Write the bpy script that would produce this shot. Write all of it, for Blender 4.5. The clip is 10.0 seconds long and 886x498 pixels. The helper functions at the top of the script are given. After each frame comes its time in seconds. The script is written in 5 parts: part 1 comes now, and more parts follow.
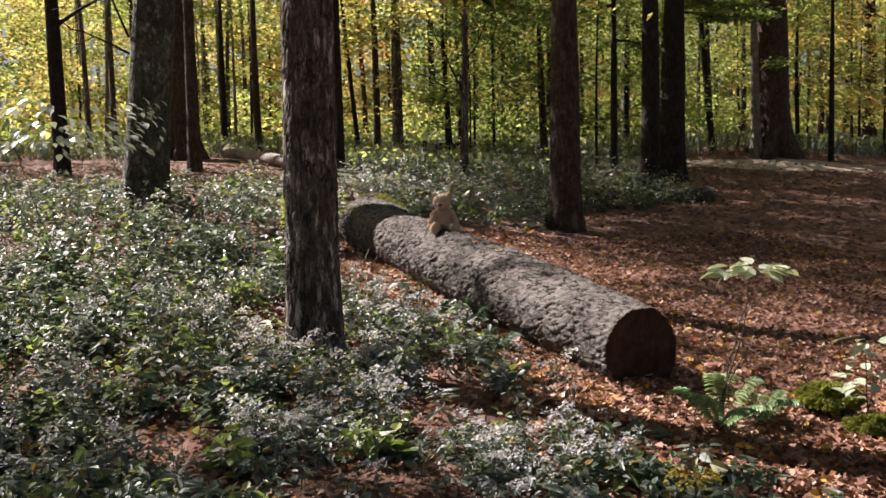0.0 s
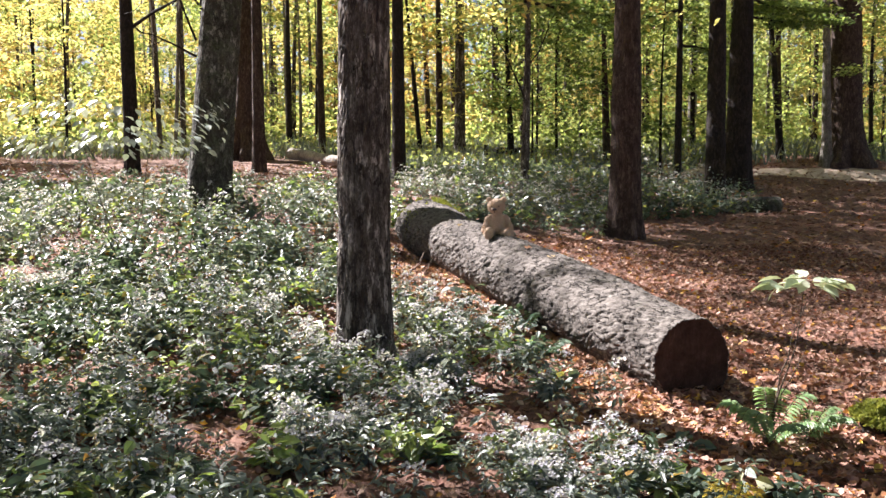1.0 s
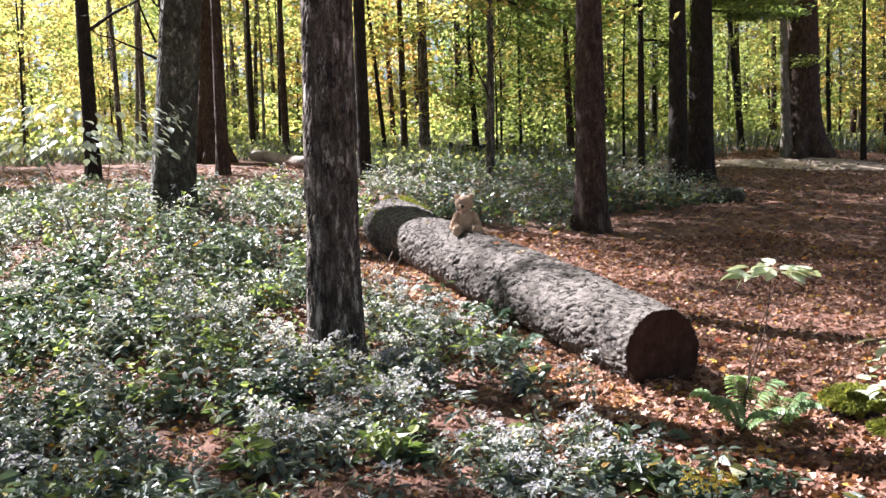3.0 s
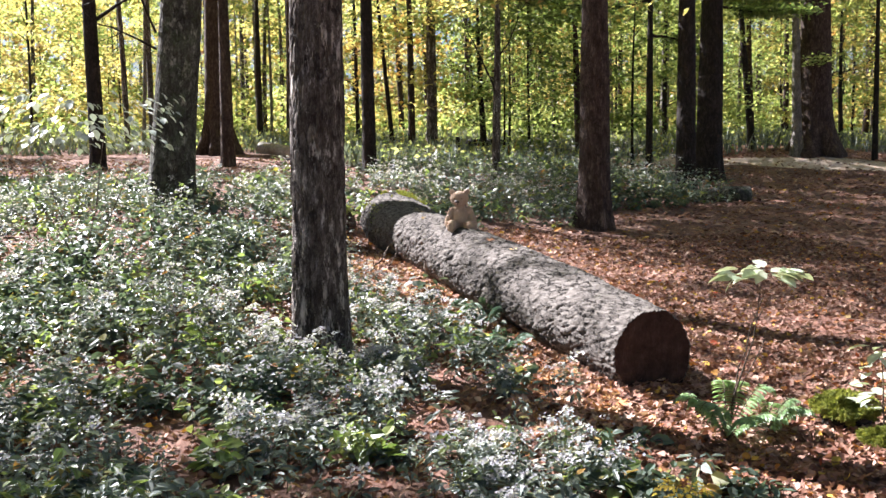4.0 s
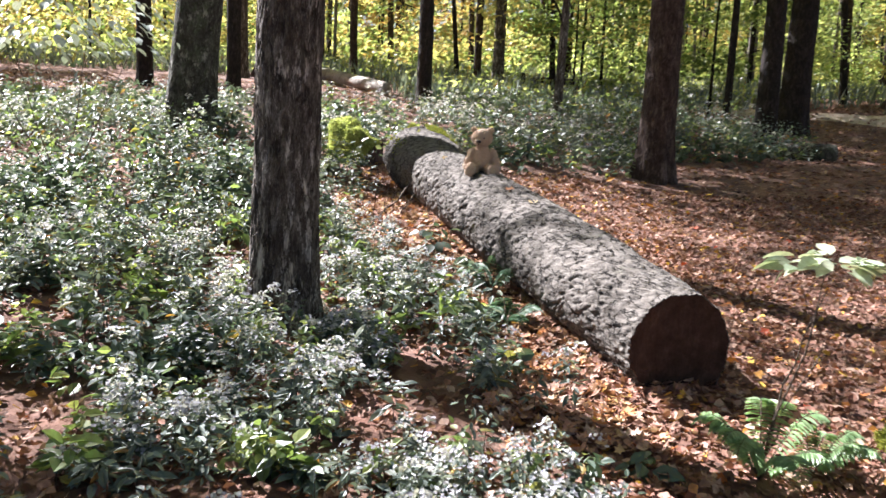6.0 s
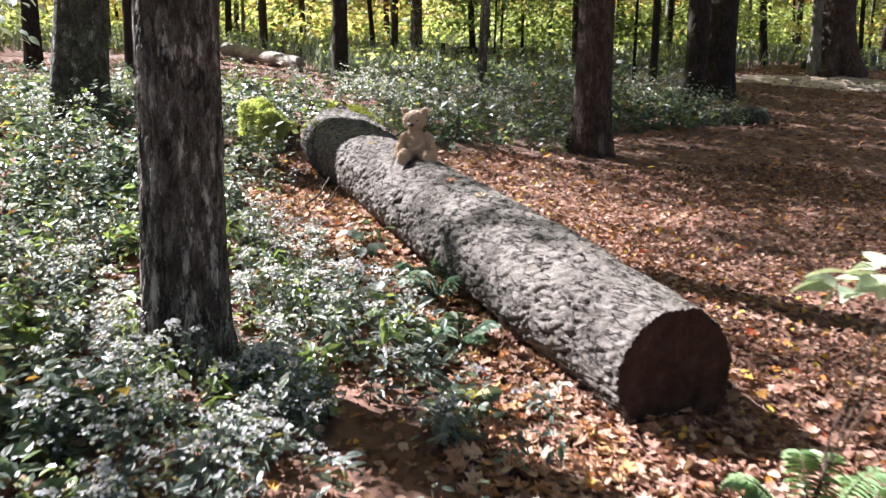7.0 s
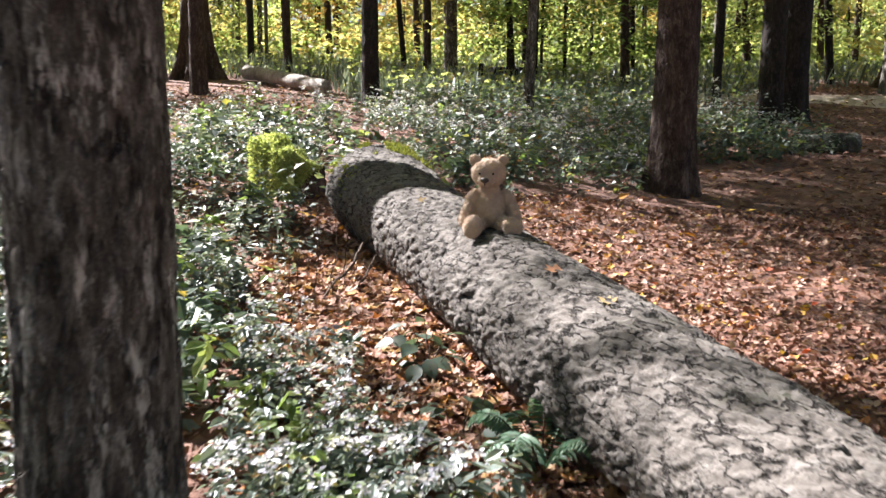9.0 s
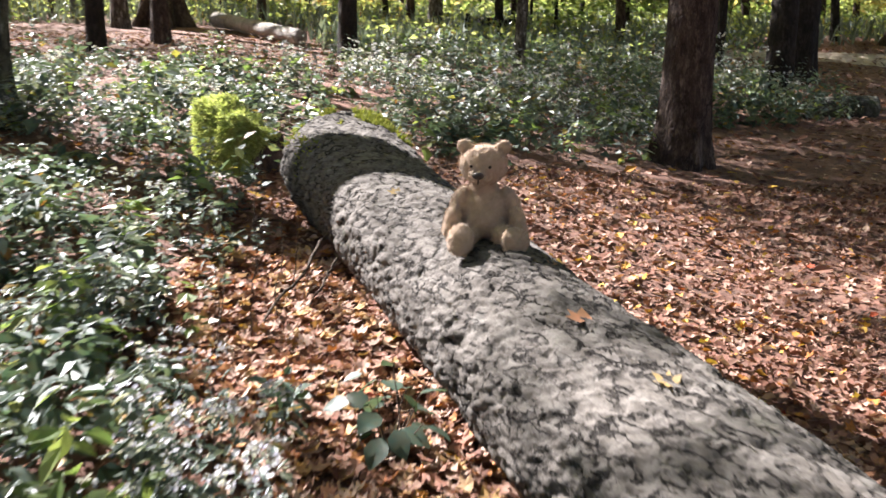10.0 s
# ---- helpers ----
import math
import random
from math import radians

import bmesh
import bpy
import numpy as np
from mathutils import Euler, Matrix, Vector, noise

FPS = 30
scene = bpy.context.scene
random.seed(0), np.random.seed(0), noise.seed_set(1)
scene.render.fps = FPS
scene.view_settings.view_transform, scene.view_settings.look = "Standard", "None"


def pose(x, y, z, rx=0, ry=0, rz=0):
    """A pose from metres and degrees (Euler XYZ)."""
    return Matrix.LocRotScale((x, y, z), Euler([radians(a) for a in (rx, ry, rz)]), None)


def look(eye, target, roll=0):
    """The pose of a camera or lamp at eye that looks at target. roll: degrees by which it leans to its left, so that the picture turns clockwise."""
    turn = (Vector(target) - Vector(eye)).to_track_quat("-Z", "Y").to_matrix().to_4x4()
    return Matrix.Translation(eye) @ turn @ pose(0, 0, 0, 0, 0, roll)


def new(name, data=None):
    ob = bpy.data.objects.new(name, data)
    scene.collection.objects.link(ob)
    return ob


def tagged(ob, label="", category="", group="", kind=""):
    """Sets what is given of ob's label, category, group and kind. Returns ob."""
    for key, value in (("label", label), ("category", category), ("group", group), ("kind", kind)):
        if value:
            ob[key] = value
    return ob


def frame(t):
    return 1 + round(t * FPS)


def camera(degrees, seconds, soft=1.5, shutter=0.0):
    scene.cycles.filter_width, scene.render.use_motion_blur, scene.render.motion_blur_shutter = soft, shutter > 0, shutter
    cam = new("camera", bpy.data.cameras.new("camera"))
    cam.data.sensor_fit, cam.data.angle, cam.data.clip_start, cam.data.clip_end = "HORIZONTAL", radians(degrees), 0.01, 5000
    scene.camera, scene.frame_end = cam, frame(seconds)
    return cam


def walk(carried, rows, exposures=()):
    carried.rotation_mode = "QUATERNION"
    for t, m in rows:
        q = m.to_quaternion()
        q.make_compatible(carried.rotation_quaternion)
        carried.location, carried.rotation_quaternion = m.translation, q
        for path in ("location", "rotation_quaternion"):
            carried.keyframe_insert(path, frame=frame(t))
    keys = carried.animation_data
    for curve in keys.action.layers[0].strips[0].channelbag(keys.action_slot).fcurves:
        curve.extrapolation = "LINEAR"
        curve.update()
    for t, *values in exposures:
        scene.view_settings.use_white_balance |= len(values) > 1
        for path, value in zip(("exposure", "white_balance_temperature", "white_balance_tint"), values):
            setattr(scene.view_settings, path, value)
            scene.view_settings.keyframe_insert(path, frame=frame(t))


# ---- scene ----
cam = camera(53.0, 10.0, soft=1.5, shutter=0.5)
PATH = [
    (0, (-0.819, -0.704, 1.645), (-0.288, 1.216, 1.466), -1.1),
    (0.5, (-0.74, -0.713, 1.63), (-0.275, 1.225, 1.464), -0.2),
    (1, (-0.737, -0.747, 1.654), (-0.341, 1.206, 1.485), -0.2),
    (1.5, (-0.739, -0.751, 1.653), (-0.305, 1.196, 1.501), -0.3),
    (2, (-0.753, -0.728, 1.642), (-0.314, 1.217, 1.491), -0.6),
    (2.5, (-0.76, -0.716, 1.647), (-0.308, 1.226, 1.494), -1.3),
    (3, (-0.752, -0.725, 1.647), (-0.284, 1.211, 1.473), -1.5),
    (4.3, (-0.469, -0.551, 1.646), (-0.039, 1.393, 1.462), -0.3),
    (4.5, (-0.42, -0.47, 1.638), (0.01, 1.478, 1.493), 0.1),
    (5, (-0.236, -0.191, 1.579), (0.179, 1.758, 1.411), -0.0),
    (5.2, (-0.13, -0.055, 1.578), (0.284, 1.892, 1.377), 1.0),
    (6.3, (0.297, 0.753, 1.633), (0.564, 2.705, 1.292), 2.7),
    (6.5, (0.3, 0.958, 1.645), (0.644, 2.9, 1.317), 2.2),
    (7, (0.313, 1.543, 1.657), (0.77, 3.452, 1.273), 0.8),
    (7.5, (0.388, 2.09, 1.692), (0.818, 4.005, 1.306), 0.9),
    (8, (0.389, 2.664, 1.708), (0.836, 4.578, 1.337), 0.0),
    (8.5, (0.405, 3.214, 1.727), (0.892, 5.111, 1.319), -1.3),
    (8.8, (0.44, 3.582, 1.738), (0.924, 5.479, 1.328), 0.2),
    (8.9, (0.472, 3.74, 1.731), (0.905, 5.662, 1.387), 0.7),
    (9, (0.511, 3.845, 1.718), (0.911, 5.775, 1.378), 0.3),
    (9.5, (0.67, 4.49, 1.734), (1.061, 6.41, 1.335), 2.2),
    (10, (0.808, 5.168, 1.76), (1.242, 7.069, 1.316), 1.1),
]
walk(cam, [(t, look(eye, target, roll)) for t, eye, target, roll in PATH],
     exposures=[(0, 1.6, 6600, 22), (0.4, 2.0, 6450, 21), (1.0, 2.38, 6250, 20), (2.0, 2.48, 6050, 20), (6.0, 2.48, 5950, 17), (10.0, 2.38, 6100, 16)])

# ---- light ----
SUN_AZ, SUN_EL = 128.0, 40.0          # degrees: azimuth counted from +x towards +y, and height
sun_dir = Vector((math.cos(radians(SUN_AZ)) * math.cos(radians(SUN_EL)), math.sin(radians(SUN_AZ)) * math.cos(radians(SUN_EL)), math.sin(radians(SUN_EL))))
world = bpy.data.worlds.new("world")
scene.world = world
world.use_nodes = True
wn = world.node_tree
sky = wn.nodes.new("ShaderNodeTexSky")
sky.sky_type, sky.sun_disc = "NISHITA", False
sky.sun_elevation, sky.sun_rotation = radians(SUN_EL), radians(90 - SUN_AZ)
wn.links.new(sky.outputs[0], wn.nodes["Background"].inputs[0])
wn.nodes["Background"].inputs[1].default_value = 0.020
sun = new("sun", bpy.data.lights.new("sun", "SUN"))
sun.data.energy, sun.data.angle, sun.data.color = 5.0, radians(0.53), (1.0, 0.96, 0.90)
sun.matrix_world = look(tuple(sun_dir * 60), (0, 0, 0))

# ---- numeric helpers ----
rng = np.random.default_rng(7)


def part(name, mesh, parent=None, label="", smooth=True):
    ob = new(name, mesh)
    if parent is not None:
        ob.parent = parent
    if label:
        ob["label"] = label
    return ob


def empty(name, loc=(0, 0, 0)):
    ob = new(name)
    ob.empty_display_size = 0.1
    ob.location = loc
    return ob


def mesh_of(name, verts, faces, mats, smooth=True, index=None):
    """A mesh from an array of points and an array of triangles or quads."""
    verts, faces = np.asarray(verts, np.float32), np.asarray(faces, np.int32)
    me = bpy.data.meshes.new(name)
    n, k = faces.shape
    me.vertices.add(len(verts))
    me.vertices.foreach_set("co", verts.ravel())
    me.loops.add(n * k)
    me.loops.foreach_set("vertex_index", faces.ravel())
    me.polygons.add(n)
    me.polygons.foreach_set("loop_start", np.arange(0, n * k, k, dtype=np.int32))
    me.polygons.foreach_set("use_smooth", np.full(n, smooth))
    for m in mats if isinstance(mats, (list, tuple)) else [mats]:
        me.materials.append(m)
    if index is not None:
        me.polygons.foreach_set("material_index", np.asarray(index, np.int32))
    me.update(calc_edges=True)
    return me


def hash3(i, j, k, seed):
    h = (i * 374761393 + j * 668265263 + k * 1274126177 + seed * 362437) & 0xFFFFFFFF
    h = ((h ^ (h >> 13)) * 1274126177) & 0xFFFFFFFF
    return ((h ^ (h >> 16)) & 0xFFFFFF) / float(0xFFFFFF)


def vnoise(p, seed=0):
    """Smooth value noise, 0 to 1, at the points p (n, 3)."""
    q = np.floor(p).astype(np.int64)
    f = p - q
    f = f * f * (3 - 2 * f)
    out = 0
    for a in (0, 1):
        for b in (0, 1):
            for c in (0, 1):
                w = (f[:, 0] if a else 1 - f[:, 0]) * (f[:, 1] if b else 1 - f[:, 1]) * (f[:, 2] if c else 1 - f[:, 2])
                out = out + w * hash3(q[:, 0] + a, q[:, 1] + b, q[:, 2] + c, seed)
    return out


def fbm(p, seed=0, octaves=4):
    out, amp, total = 0, 1.0, 0.0
    for o in range(octaves):
        out = out + amp * vnoise(p * 2 ** o, seed + o)
        total += amp
        amp *= 0.5
    return out / total


def plates(p, seed, wild=1.0, crack=0.16):
    """Scaly plates of uneven height with cracks between some of them, about 0 to 1."""
    w = np.stack((vnoise(p * 1.7, seed + 7), vnoise(p * 1.7, seed + 8), vnoise(p * 1.7, seed + 9)), 1) - 0.5
    w2 = np.stack((vnoise(p * 5, seed + 4), vnoise(p * 5, seed + 5), vnoise(p * 5, seed + 6)), 1) - 0.5
    p = p + (w * 1.3 + w2 * 0.35) * wild
    q = np.floor(p).astype(np.int64)
    best, second, own = np.full(len(p), 9.0), np.full(len(p), 9.0), np.zeros(len(p))
    for a in (-1, 0, 1):
        for b in (-1, 0, 1):
            for c in (-1, 0, 1):
                i, j, k = q[:, 0] + a, q[:, 1] + b, q[:, 2] + c
                c3 = np.stack((i + hash3(i, j, k, seed), j + hash3(i, j, k, seed + 1), k + hash3(i, j, k, seed + 2)), 1)
                d = np.linalg.norm(p - c3, axis=1)
                own = np.where(d < best, hash3(i, j, k, seed + 3), own)
                second = np.minimum(second, np.maximum(d, best))
                best = np.minimum(best, d)
    gap = np.clip((second - best) / crack, 0, 1)
    return gap ** 0.6 * (0.45 + 0.55 * own)


def softplus(v):
    return np.logaddexp(0, v)


def sig(v):
    return 1 / (1 + np.exp(-np.clip(v, -40, 40)))


def height(x, y):
    """The forest floor: level by the near plants, then a gentle rise, with the trail's dip."""
    x, y = np.asarray(x, float), np.asarray(y, float)
    z = 0.08 * softplus((y - 5.2) / 0.8) * 0.8 - 0.06 * softplus((y - 45) / 3) * 3
    z = z - 0.36 * sig((x - 3.2 - 0.25 * (y - 9)) / 0.8) * sig((y - 7) / 1.5) * sig((27 - y) / 2)
    z = z + 0.45 * np.exp(-((x - 19.5) ** 2 / 16 + (y - 29) ** 2 / 20))
    z = z + 0.10 * sig((2.3 - x) / 0.7) * sig((y - 7.5) / 0.8)
    z = z + 0.25 * np.exp(-((x + 2.5) ** 2 / 6 + (y - 13) ** 2 / 10))
    return z


def hz(x, y):
    return float(height(x, y))


def plants_grow(x, y):
    """How dense the low plants stand, 0 to 1."""
    edge = np.interp(y, [2.5, 3.1, 3.6, 4.1, 5.0, 6.0, 7.0, 7.7, 8.4, 10, 11.5, 12.4], [1.95, 1.85, 1.5, 1.2, 1.25, 1.45, 1.3, 1.0, 0.55, 0.48, 0.65, 0.95])
    near = (y < 12.4) * sig((edge - x) / 0.12) * sig((y - 2.9) / 0.3)
    back = 13.0 + 0.5 * (x - 1.8) + np.where(x > 6.3, 0.9, 0)
    far = (y >= 12.4) * sig((y - back) / 0.15) * sig((11.2 - x) / 0.3) * sig((np.where(x < 2.7, 20.5, 25.5) - y) / 0.6)
    strip = 0.05 * (x > 0.5) * (x < 1.42 - 0.12 * np.maximum(0, y - 7)) * (y > 5.6) * (y < 10.5)
    return near + far + strip


def turns(n, spread, rg=rng, up=None):
    """n random turns: any yaw, tilted by about `spread` radians."""
    yaw = rg.uniform(0, 2 * np.pi, n)
    pit, rol = rg.normal(0, spread, n), rg.normal(0, spread, n)
    return euler(pit, rol, yaw)


def euler(rx, ry, rz):
    cx, sx, cy, sy, cz, sz = np.cos(rx), np.sin(rx), np.cos(ry), np.sin(ry), np.cos(rz), np.sin(rz)
    m = np.empty((len(rx), 3, 3))
    m[:, 0] = np.stack((cz * cy, cz * sy * sx - sz * cx, cz * sy * cx + sz * sx), 1)
    m[:, 1] = np.stack((sz * cy, sz * sy * sx + cz * cx, sz * sy * cx - cz * sx), 1)
    m[:, 2] = np.stack((-sy, cy * sx, cy * cx), 1)
    return m


def strewn(tv, tf, rot, pos, size):
    """Copies of the small shape (tv, tf), turned, scaled and moved, as one set of points and faces."""
    tv, tf = np.asarray(tv, float), np.asarray(tf, int)
    size = np.asarray(size, float)
    if size.ndim == 1:
        size = size[:, None].repeat(3, 1)
    v = np.einsum("nij,nkj->nki", rot, tv[None] * size[:, None, :]) + pos[:, None, :]
    f = tf[None] + (np.arange(len(pos)) * len(tv))[:, None, None]
    return v.reshape(-1, 3), f.reshape(-1, tf.shape[1])


def joined(sets):
    """Several (points, faces, material index) as one."""
    vs, fs, ms, base = [], [], [], 0
    for v, f, m in sets:
        vs.append(v), fs.append(f + base), ms.append(np.full(len(f), m))
        base += len(v)
    return np.concatenate(vs), np.concatenate(fs), np.concatenate(ms)


# leaf shapes, one unit long along +y, slightly folded and drooping
LEAF4 = ([(0, 0, 0), (0.28, 0.45, 0.06), (0, 1, -0.10), (-0.28, 0.45, 0.06)], [(0, 1, 2), (0, 2, 3)])
LEAF8 = ([(0, 0, 0), (0.2, 0.2, 0.05), (0.26, 0.5, 0.05), (0.13, 0.8, -0.02), (0, 1, -0.14), (-0.13, 0.8, -0.02), (-0.26, 0.5, 0.05), (-0.2, 0.2, 0.05), (0, 0.5, -0.01)],
         [(8, 0, 1), (8, 1, 2), (8, 2, 3), (8, 3, 4), (8, 4, 5), (8, 5, 6), (8, 6, 7), (8, 7, 0)])
LEAF6 = ([(0, 0, 0), (0.24, 0.3, 0.06), (0.2, 0.68, 0.02), (0, 1, -0.14), (-0.2, 0.68, 0.02), (-0.24, 0.3, 0.06)], [(0, 1, 2), (0, 2, 3), (0, 3, 4), (0, 4, 5)])
# dry lobed leaves, curled up at the rim
LOBED = ([(0, 0, 0.0), (0.16, -0.42, 0.05), (0.5, -0.3, 0.2), (0.3, 0.0, 0.05), (0.55, 0.3, 0.16), (0.2, 0.3, 0.04), (0, 0.72, 0.22), (-0.2, 0.3, 0.02), (-0.52, 0.32, 0.2), (-0.3, 0.0, 0.06), (-0.48, -0.3, 0.1), (-0.16, -0.42, 0.03)],
         [(0, i, i % 11 + 1) for i in range(1, 12)])
CURLED = ([(0, 0, 0.0), (0.1, -0.5, 0.1), (0.42, -0.1, 0.28), (0.33, 0.3, 0.2), (0, 0.62, 0.05), (-0.36, 0.28, 0.12), (-0.4, -0.15, 0.3)], [(0, i, i % 6 + 1) for i in range(1, 7)])


def tube(points, radii, sides=6):
    """A tapered tube through the points, as points and triangles."""
    pts = np.asarray(points, float)
    n = len(pts)
    tang = np.gradient(pts, axis=0)
    tang /= np.linalg.norm(tang, axis=1)[:, None] + 1e-9
    ref = np.where(np.abs(tang[:, 2:3]) > 0.9, np.array([[1.0, 0, 0]]), np.array([[0, 0, 1.0]]))
    a = np.cross(tang, ref)
    a /= np.linalg.norm(a, axis=1)[:, None] + 1e-9
    b = np.cross(tang, a)
    ang = np.linspace(0, 2 * np.pi, sides, endpoint=False)
    r = np.asarray(radii, float)[:, None, None]
    v = pts[:, None, :] + r * (np.cos(ang)[None, :, None] * a[:, None, :] + np.sin(ang)[None, :, None] * b[:, None, :])
    f = []
    for i in range(n - 1):
        for j in range(sides):
            k = (j + 1) % sides
            p, q, s, t = i * sides + j, i * sides + k, (i + 1) * sides + k, (i + 1) * sides + j
            f += [(p, q, s), (p, s, t)]
    return v.reshape(-1, 3), np.array(f)


def wander(a, b, n, wild, rg=rng):
    """A slightly crooked line from a to b."""
    a, b = np.asarray(a, float), np.asarray(b, float)
    t = np.linspace(0, 1, n)[:, None]
    off = rg.normal(0, wild, (n, 3))
    off[0] = 0
    return a + (b - a) * t + np.cumsum(off, 0) * 0.6 * np.sin(np.pi * np.clip(t * 0.8 + 0.1, 0, 1))


# ---- materials ----
def material(name):
    m = bpy.data.materials.new(name)
    m.use_nodes = True
    nt = m.node_tree
    return m, nt, nt.nodes["Principled BSDF"]


def add(nt, kind, **inputs):
    n = nt.nodes.new(kind)
    for key, value in inputs.items():
        n.inputs[key.replace("_", " ")].default_value = value
    return n


def ramp(nt, source, stops, interp="LINEAR"):
    r = nt.nodes.new("ShaderNodeValToRGB")
    r.color_ramp.interpolation = interp
    while len(r.color_ramp.elements) < len(stops):
        r.color_ramp.elements.new(0.5)
    for e, (p, c) in zip(r.color_ramp.elements, stops):
        e.position, e.color = p, (*c, 1)
    nt.links.new(source, r.inputs[0])
    return r.outputs[0]


def mixed(nt, fac, a, b, mode="MIX"):
    n = nt.nodes.new("ShaderNodeMix")
    n.data_type, n.blend_type = "RGBA", mode
    for socket, value in ((n.inputs[0], fac), (n.inputs[6], a), (n.inputs[7], b)):
        if isinstance(value, (int, float)):
            socket.default_value = value
        elif isinstance(value, tuple):
            socket.default_value = (*value, 1)
        else:
            nt.links.new(value, socket)
    return n.outputs[2]


def coords(nt, scale=(1, 1, 1), kind="Object"):
    tc = nt.nodes.new("ShaderNodeTexCoord")
    mp = nt.nodes.new("ShaderNodeMapping")
    mp.inputs["Scale"].default_value = scale
    nt.links.new(tc.outputs[kind], mp.inputs[0])
    return mp.outputs[0]


def noise_tex(nt, vec, scale, detail=5, rough=0.6):
    n = add(nt, "ShaderNodeTexNoise", Scale=scale, Detail=detail, Roughness=rough)
    nt.links.new(vec, n.inputs["Vector"])
    return n.outputs[0]


def bump(nt, source, bsdf, strength, distance):
    b = add(nt, "ShaderNodeBump", Strength=strength, Distance=distance)
    nt.links.new(source, b.inputs["Height"])
    nt.links.new(b.outputs[0], bsdf.inputs["Normal"])


def leaf_material(name, stops, gloss=0.45, through_light=0.45, spec=0.5):
    """A thin leaf: each leaf its own shade, some light shining through it."""
    m, nt, p = material(name)
    geo = nt.nodes.new("ShaderNodeNewGeometry")
    col = ramp(nt, geo.outputs["Random Per Island"], stops)
    vec = coords(nt)
    col = mixed(nt, ramp(nt, noise_tex(nt, vec, 30, 2), [(0.35, (0, 0, 0)), (0.8, (0.6, 0.6, 0.6))]), col, (0.10, 0.075, 0.03))
    nt.links.new(col, p.inputs["Base Color"])
    p.inputs["Roughness"].default_value = gloss
    p.inputs["Specular IOR Level"].default_value = spec
    tr = nt.nodes.new("ShaderNodeBsdfTranslucent")
    nt.links.new(mixed(nt, 1.0, col, (1.25, 1.25, 0.8), "MULTIPLY"), tr.inputs[0])
    mx = nt.nodes.new("ShaderNodeMixShader")
    mx.inputs[0].default_value = through_light
    nt.links.new(p.outputs[0], mx.inputs[1])
    nt.links.new(tr.outputs[0], mx.inputs[2])
    nt.links.new(mx.outputs[0], nt.nodes["Material Output"].inputs[0])
    return m


def ridges(nt, vec, scale, width, detail=4):
    """Dark on wandering cracks, white on the plates between them."""
    n = noise_tex(nt, vec, scale, detail, 0.62)
    s = nt.nodes.new("ShaderNodeMath")
    s.operation = "SUBTRACT"
    nt.links.new(n, s.inputs[0])
    s.inputs[1].default_value = 0.5
    a = nt.nodes.new("ShaderNodeMath")
    a.operation = "ABSOLUTE"
    nt.links.new(s.outputs[0], a.inputs[0])
    return ramp(nt, a.outputs[0], [(0.0, (0, 0, 0)), (width * 0.35, (0.25, 0.25, 0.25)), (width, (1, 1, 1))])


def bark_material(name, dark, mid, pale, scale=1.0, lichen=0.5, moss=0.0, along=(1, 1, 0.36), crack_width=0.05, web=1.0, rough=0.9):
    """Furrowed bark with flaky plates along the trunk, lichen blotches and a little moss."""
    m, nt, p = material(name)
    vec = coords(nt, along)
    flakes = noise_tex(nt, vec, 24 * scale, 8, 0.72)
    fine = noise_tex(nt, coords(nt), 130 * scale, 4, 0.65)
    crack = ridges(nt, vec, 15 * scale, crack_width)
    crack2 = ridges(nt, vec, 33 * scale, crack_width * 1.2)
    base = ramp(nt, flakes, [(0.32, dark), (0.48, mid), (0.68, pale)])
    base = mixed(nt, ramp(nt, fine, [(0.35, (0.55, 0.55, 0.55)), (0.65, (0, 0, 0))]), base, dark)
    base = mixed(nt, mixed(nt, 0.45, crack2, (1, 1, 1)), dark, base)
    part_of = ramp(nt, noise_tex(nt, coords(nt), 9 * scale, 3, 0.6), [(0.42, (1, 1, 1)), (0.58, (1 - web, 1 - web, 1 - web))])
    crack = mixed(nt, part_of, (1, 1, 1), crack)
    base = mixed(nt, crack, dark, base)
    blot = ramp(nt, noise_tex(nt, vec, 13 * scale, 8, 0.75), [(0.54, (0, 0, 0)), (0.62, (lichen, lichen, lichen))])
    base = mixed(nt, mixed(nt, 1.0, blot, crack, "MULTIPLY"), base, tuple(min(0.6, c * 1.35 + 0.03) for c in pale))
    wide = ramp(nt, noise_tex(nt, coords(nt), 2.2, 5, 0.6), [(0.35, (0.62, 0.6, 0.58)), (0.65, (1, 1, 1))])
    base = mixed(nt, 1.0, base, wide, "MULTIPLY")
    if moss:
        green = ramp(nt, noise_tex(nt, coords(nt), 4.5, 7, 0.75), [(0.5, (0, 0, 0)), (0.64, (moss, moss, moss))])
        base = mixed(nt, green, base, (0.06, 0.09, 0.03))
    # creases painted darker than the darkest bark, imitating shade between the plates
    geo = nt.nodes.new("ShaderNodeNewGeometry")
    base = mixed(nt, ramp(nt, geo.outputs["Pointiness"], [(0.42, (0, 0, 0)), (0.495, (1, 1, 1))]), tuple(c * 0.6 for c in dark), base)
    nt.links.new(base, p.inputs["Base Color"])
    p.inputs["Roughness"].default_value = rough
    p.inputs["Specular IOR Level"].default_value = 0.25
    b1 = add(nt, "ShaderNodeBump", Strength=0.9, Distance=0.012)
    b2 = add(nt, "ShaderNodeBump", Strength=0.8, Distance=0.008)
    nt.links.new(crack, b1.inputs["Height"])
    nt.links.new(flakes, b2.inputs["Height"])
    nt.links.new(b1.outputs[0], b2.inputs["Normal"])
    nt.links.new(b2.outputs[0], p.inputs["Normal"])
    return m


